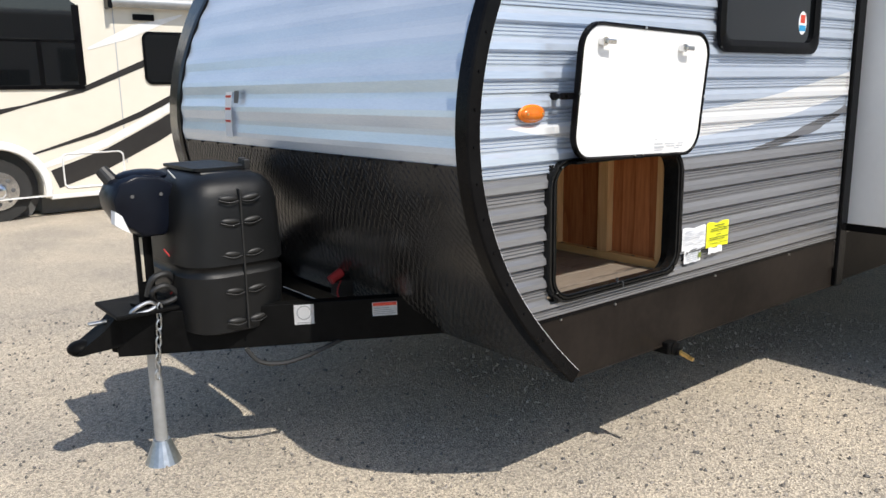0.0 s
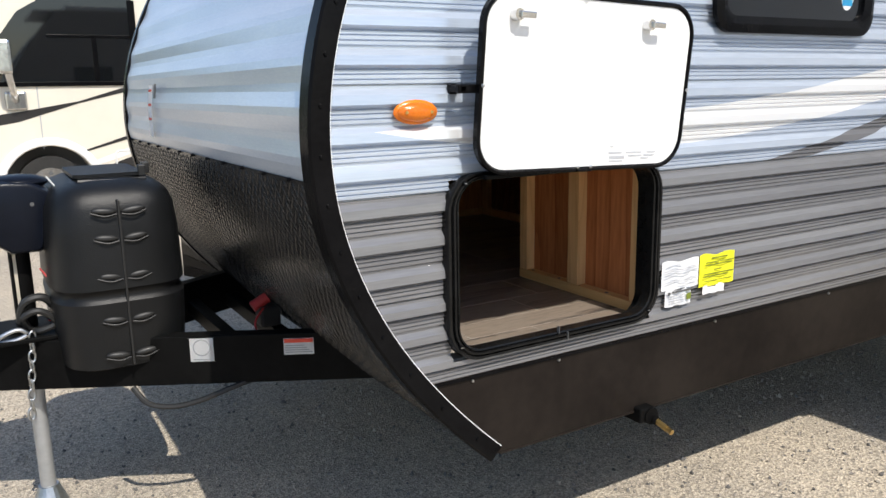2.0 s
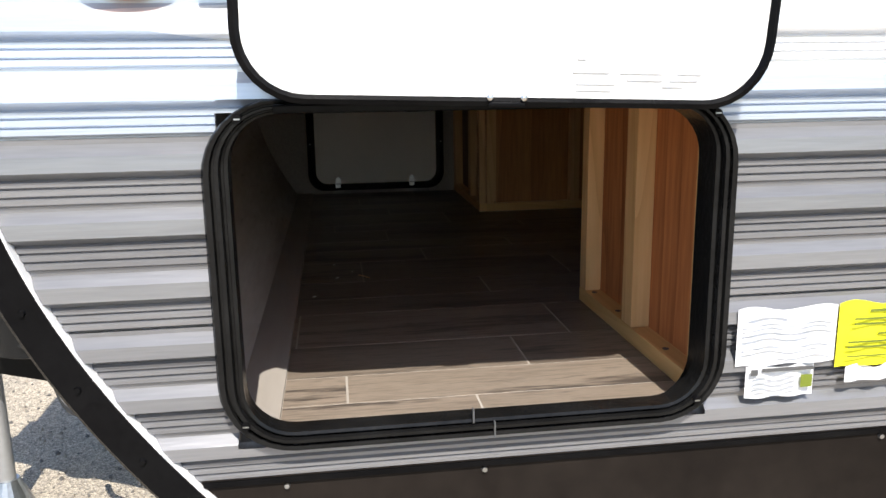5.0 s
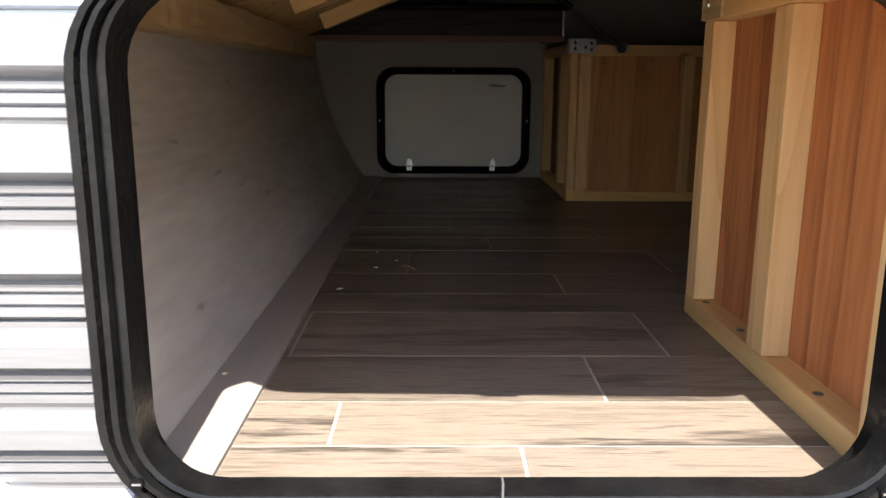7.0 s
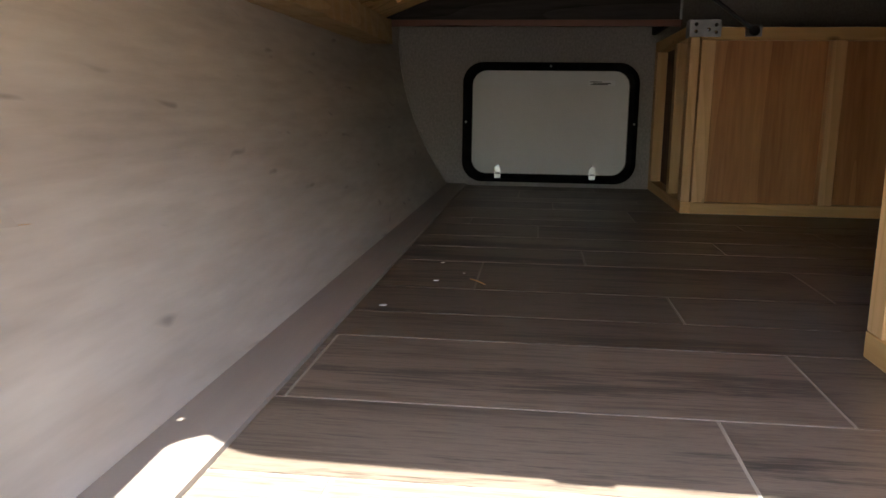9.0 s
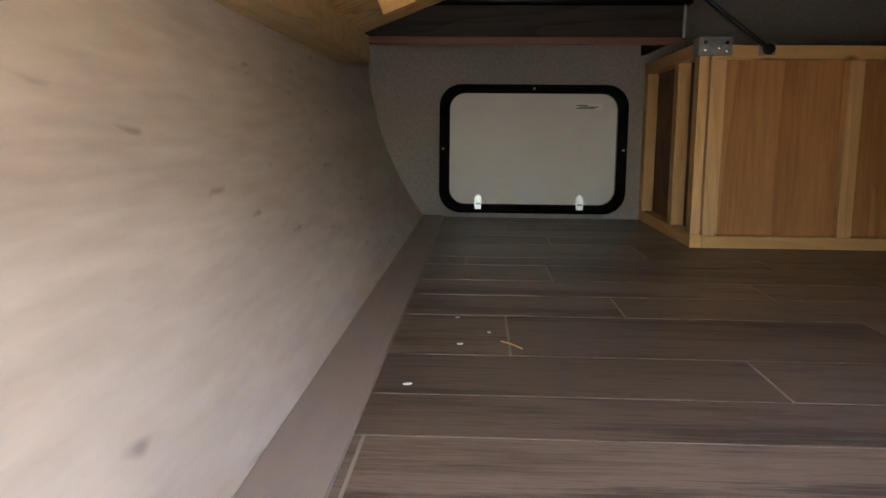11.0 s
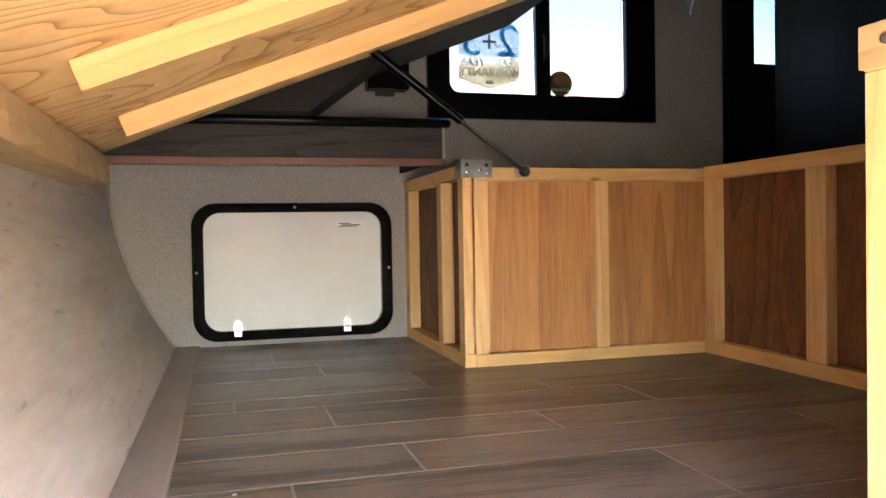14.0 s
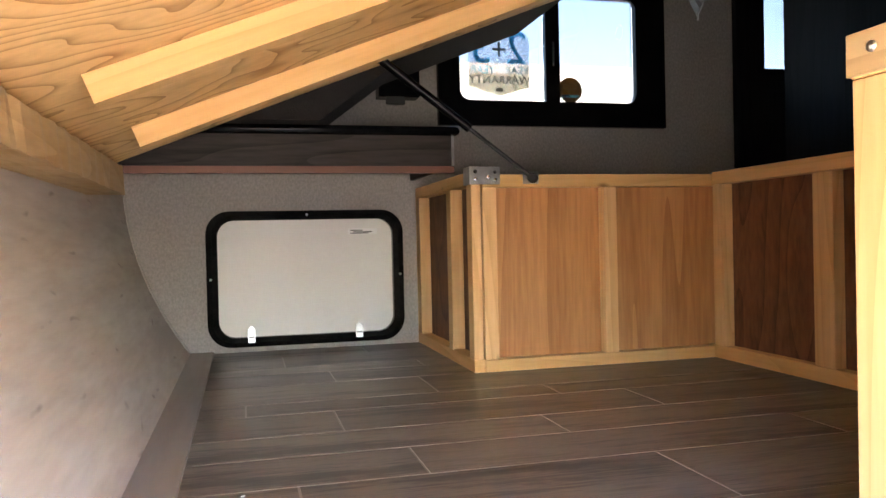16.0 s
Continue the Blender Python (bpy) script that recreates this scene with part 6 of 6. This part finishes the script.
# ---- white pickup, seen from behind ----
tx0, tx1, ty = -3.95, -1.95, 18.8
tk = thing("pickup_truck", "white pickup truck seen from behind", "pickup truck", ((tx0 + tx1) / 2, ty + 2.5, 0))
part("bed", box(tx0, tx1, ty, ty + 2.2, 0.72, 1.40, 0.06), M["truckwhite"], tk)
part("cab", slab([(tx0 + 0.04, 1.30), (tx1 - 0.04, 1.30), (tx1 - 0.22, 2.02), (tx1 - 0.32, 2.08), (tx0 + 0.32, 2.08), (tx0 + 0.22, 2.02)], ty + 2.0, ty + 4.2), M["truckwhite"], tk)
part("hood", box(tx0, tx1, ty + 2.2, ty + 5.6, 0.72, 1.32, 0.08), M["truckwhite"], tk)
part("rear_window", slab([(tx0 + 0.25, 1.46), (tx1 - 0.25, 1.46), (tx1 - 0.36, 1.92), (tx0 + 0.36, 1.92)], ty + 1.98, ty + 1.995), M["dark_pane"], tk, "dark rear window")
part("bed_rail", box(tx0 + 0.02, tx1 - 0.02, ty - 0.01, ty + 2.0, 1.40, 1.44, 0.01), M["trim"], tk, "black bed rail cap")
part("bumper", box(tx0 + 0.05, tx1 - 0.05, ty - 0.14, ty, 0.52, 0.74, 0.03), M["galv"], tk, "grey steel rear bumper")
part("plate_recess", box(tx0 + 0.72, tx1 - 0.72, ty - 0.145, ty - 0.141, 0.54, 0.73), M["ink"], tk)
part("licence_plate", box(tx0 + 0.84, tx1 - 0.84, ty - 0.152, ty - 0.147, 0.57, 0.70), M["label"], tk, "pale licence plate")
part("handle", box(-3.07, -2.83, ty - 0.02, ty, 1.18, 1.27, 0.01), M["ink"], tk, "black tailgate handle")
part("badge", ball((-2.95, ty - 0.004, 1.06), 0.13, 0.01, 0.05), M["galv"], tk)
part("hitch", ball((-2.95, ty - 0.2, 0.46), 0.07, 0.08, 0.06), M["ink"], tk)
for x0, x1 in ((tx0 - 0.005, tx0 + 0.14), (tx1 - 0.14, tx1 + 0.005)):
    part("tail_lamp", box(x0, x1, ty - 0.012, ty + 0.06, 0.92, 1.32, 0.01), M["tail"], tk, "red tail lamp")
for x in (tx0 + 0.02, tx1 - 0.30):
    for y in (ty + 1.1, ty + 4.7):
        part("wheel", cyl((x, y, 0.40), (x + 0.28, y, 0.40), 0.40, n=24), M["tyre"], tk)
part("underside", box(tx0 + 0.3, tx1 - 0.3, ty + 0.1, ty + 5.3, 0.4, 0.73), M["ink"], tk)
for x in (tx0 - 0.2, tx1 + 0.02):
    part("mirror", box(x, x + 0.18, ty + 3.6, ty + 3.75, 1.42, 1.62, 0.03), M["ink"], tk)
settle(tk)

# orange post, guard rail, far trailers
ps = thing("gate_post", "rusty orange steel post beside the road", "post", (-7.1, 35.0, 0))
part("shaft", box(-7.3, -6.9, 34.8, 35.2, 0, 1.45, 0.02), M["rust"], ps)
settle(ps)
gr_ = thing("guard_rail", "galvanised guard rail along the road", "guard rail", (-12, 50, 0))
part("rail", box(-40, 30, 50.0, 50.08, 0.45, 0.75, 0.03), M["galv"], gr_)
for i in range(18):
    part("post", box(-38 + 4 * i, -37.85 + 4 * i, 50.1, 50.25, 0, 0.75), M["galv"], gr_)
settle(gr_)
for x in (-13.6, -9.6):
    ft = thing("far_trailer", "white box trailer parked beyond the road", "trailer", (x, 54, 0), "far trailers")
    part("body", box(x - 1.8, x + 1.8, 53, 56, 0.7, 3.0, 0.08), M["truckwhite"], ft)
    part("window", box(x - 0.9, x - 0.1, 52.97, 53, 1.6, 2.3), M["ink"], ft)
    part("window", box(x + 0.7, x + 1.3, 52.97, 53, 1.9, 2.3), M["ink"], ft)
    part("skid", box(x - 1.5, x + 1.5, 53.2, 55.8, 0.0, 0.7), M["ink"], ft)
    settle(ft)


# ---- trees behind the road ----
def tree(height, spread, seed, conifer=False):
    """A tapered trunk with limbs, and a crown of many small leaf sprays in uneven clumps."""
    r = random.Random(seed)
    t = thing("tree", "tall dark fir tree behind the road" if conifer else "broad green leafy tree behind the road", "tree", group="tree line")
    bm = cyl((0, 0, 0), (0.1, 0, height * 0.8), height * 0.03, height * 0.008, 8)
    clumps = []
    if conifer:
        for k in range(26):
            z = height * (0.12 + 0.86 * k / 26)
            rad = spread * (1 - k / 27)
            for j in range(7):
                a = r.random() * 6.28
                clumps.append((rad * 0.6 * math.cos(a), rad * 0.6 * math.sin(a), z - rad * 0.1, rad * 0.5, 0.35))
    else:
        for k in range(46):
            a, u = r.random() * 6.28, r.random()
            z = height * (0.18 + 0.76 * u)
            rad = spread * (0.35 + 0.65 * math.sin(math.pi * min(1, 0.15 + 0.85 * u))) * r.uniform(0.5, 1.0)
            clumps.append((rad * math.cos(a), rad * math.sin(a), z, spread * r.uniform(0.2, 0.42), spread * r.uniform(0.16, 0.3)))
        for c in clumps[:12]:
            cyl((0, 0, c[2] * 0.6), (c[0] * 0.8, c[1] * 0.8, c[2]), height * 0.009, height * 0.003, 5, bm)
    part("trunk", bm, M["bark"], t)
    verts, faces = [], []
    for cx_, cy_, cz_, rr, rz in clumps:
        for j in range(95 if not conifer else 26):
            d = Vector((r.gauss(0, 1), r.gauss(0, 1), r.gauss(0, 1))).normalized() * r.uniform(0.55, 1.05)
            c = Vector((cx_ + d.x * rr, cy_ + d.y * rr, cz_ + d.z * rz))
            s = r.uniform(0.16, 0.34)
            q = Euler((r.random() * 6, r.random() * 6, r.random() * 6)).to_matrix()
            k = len(verts)
            verts += [c + q @ Vector(v) for v in ((-s, 0, 0), (0, -s * 0.6, 0.03), (s, 0, 0), (0, s * 0.6, -0.03))]
            faces.append((k, k + 1, k + 2, k + 3))
    me = bpy.data.meshes.new("crown")
    me.from_pydata(verts, [], faces)
    me.materials.append(M["needle" if conifer else "leaf"])
    c = new("crown", me)
    c.parent = t
    return t


protos = [tree(9.5, 3.4, 1), tree(8.5, 3.0, 2), tree(10.5, 3.6, 5), tree(13.0, 2.4, 3, True)]
spots = [(0, -26.0, 66), (1, -22.2, 64), (2, -18.6, 67), (0, -15.2, 64), (1, -12.4, 66), (2, -8.6, 68), (3, -5.2, 63), (3, -2.6, 65), (0, 0.2, 66), (1, -20.0, 71), (2, -10.5, 72), (0, 4.0, 67), (2, 9.0, 66)]
used = set()
for i, (k, x, y) in enumerate(spots):
    m = pose(x, y, 0, 0, 0, i * 67.0)
    if k in used:
        copy_thing(protos[k], m)
    else:
        protos[k].matrix_basis = m
        used.add(k)

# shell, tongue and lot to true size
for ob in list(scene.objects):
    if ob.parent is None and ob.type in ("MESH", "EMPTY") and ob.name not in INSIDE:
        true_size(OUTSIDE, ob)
true_size(Matrix.Translation((0.015, -0.053, 0)), af, tj, cab, tcv, ch, cb, hs, vl)
true_size(Matrix.Translation((0.22, -0.2, 0)), mh)
true_size(Matrix.Translation((0, -0.09, 0)), ns)
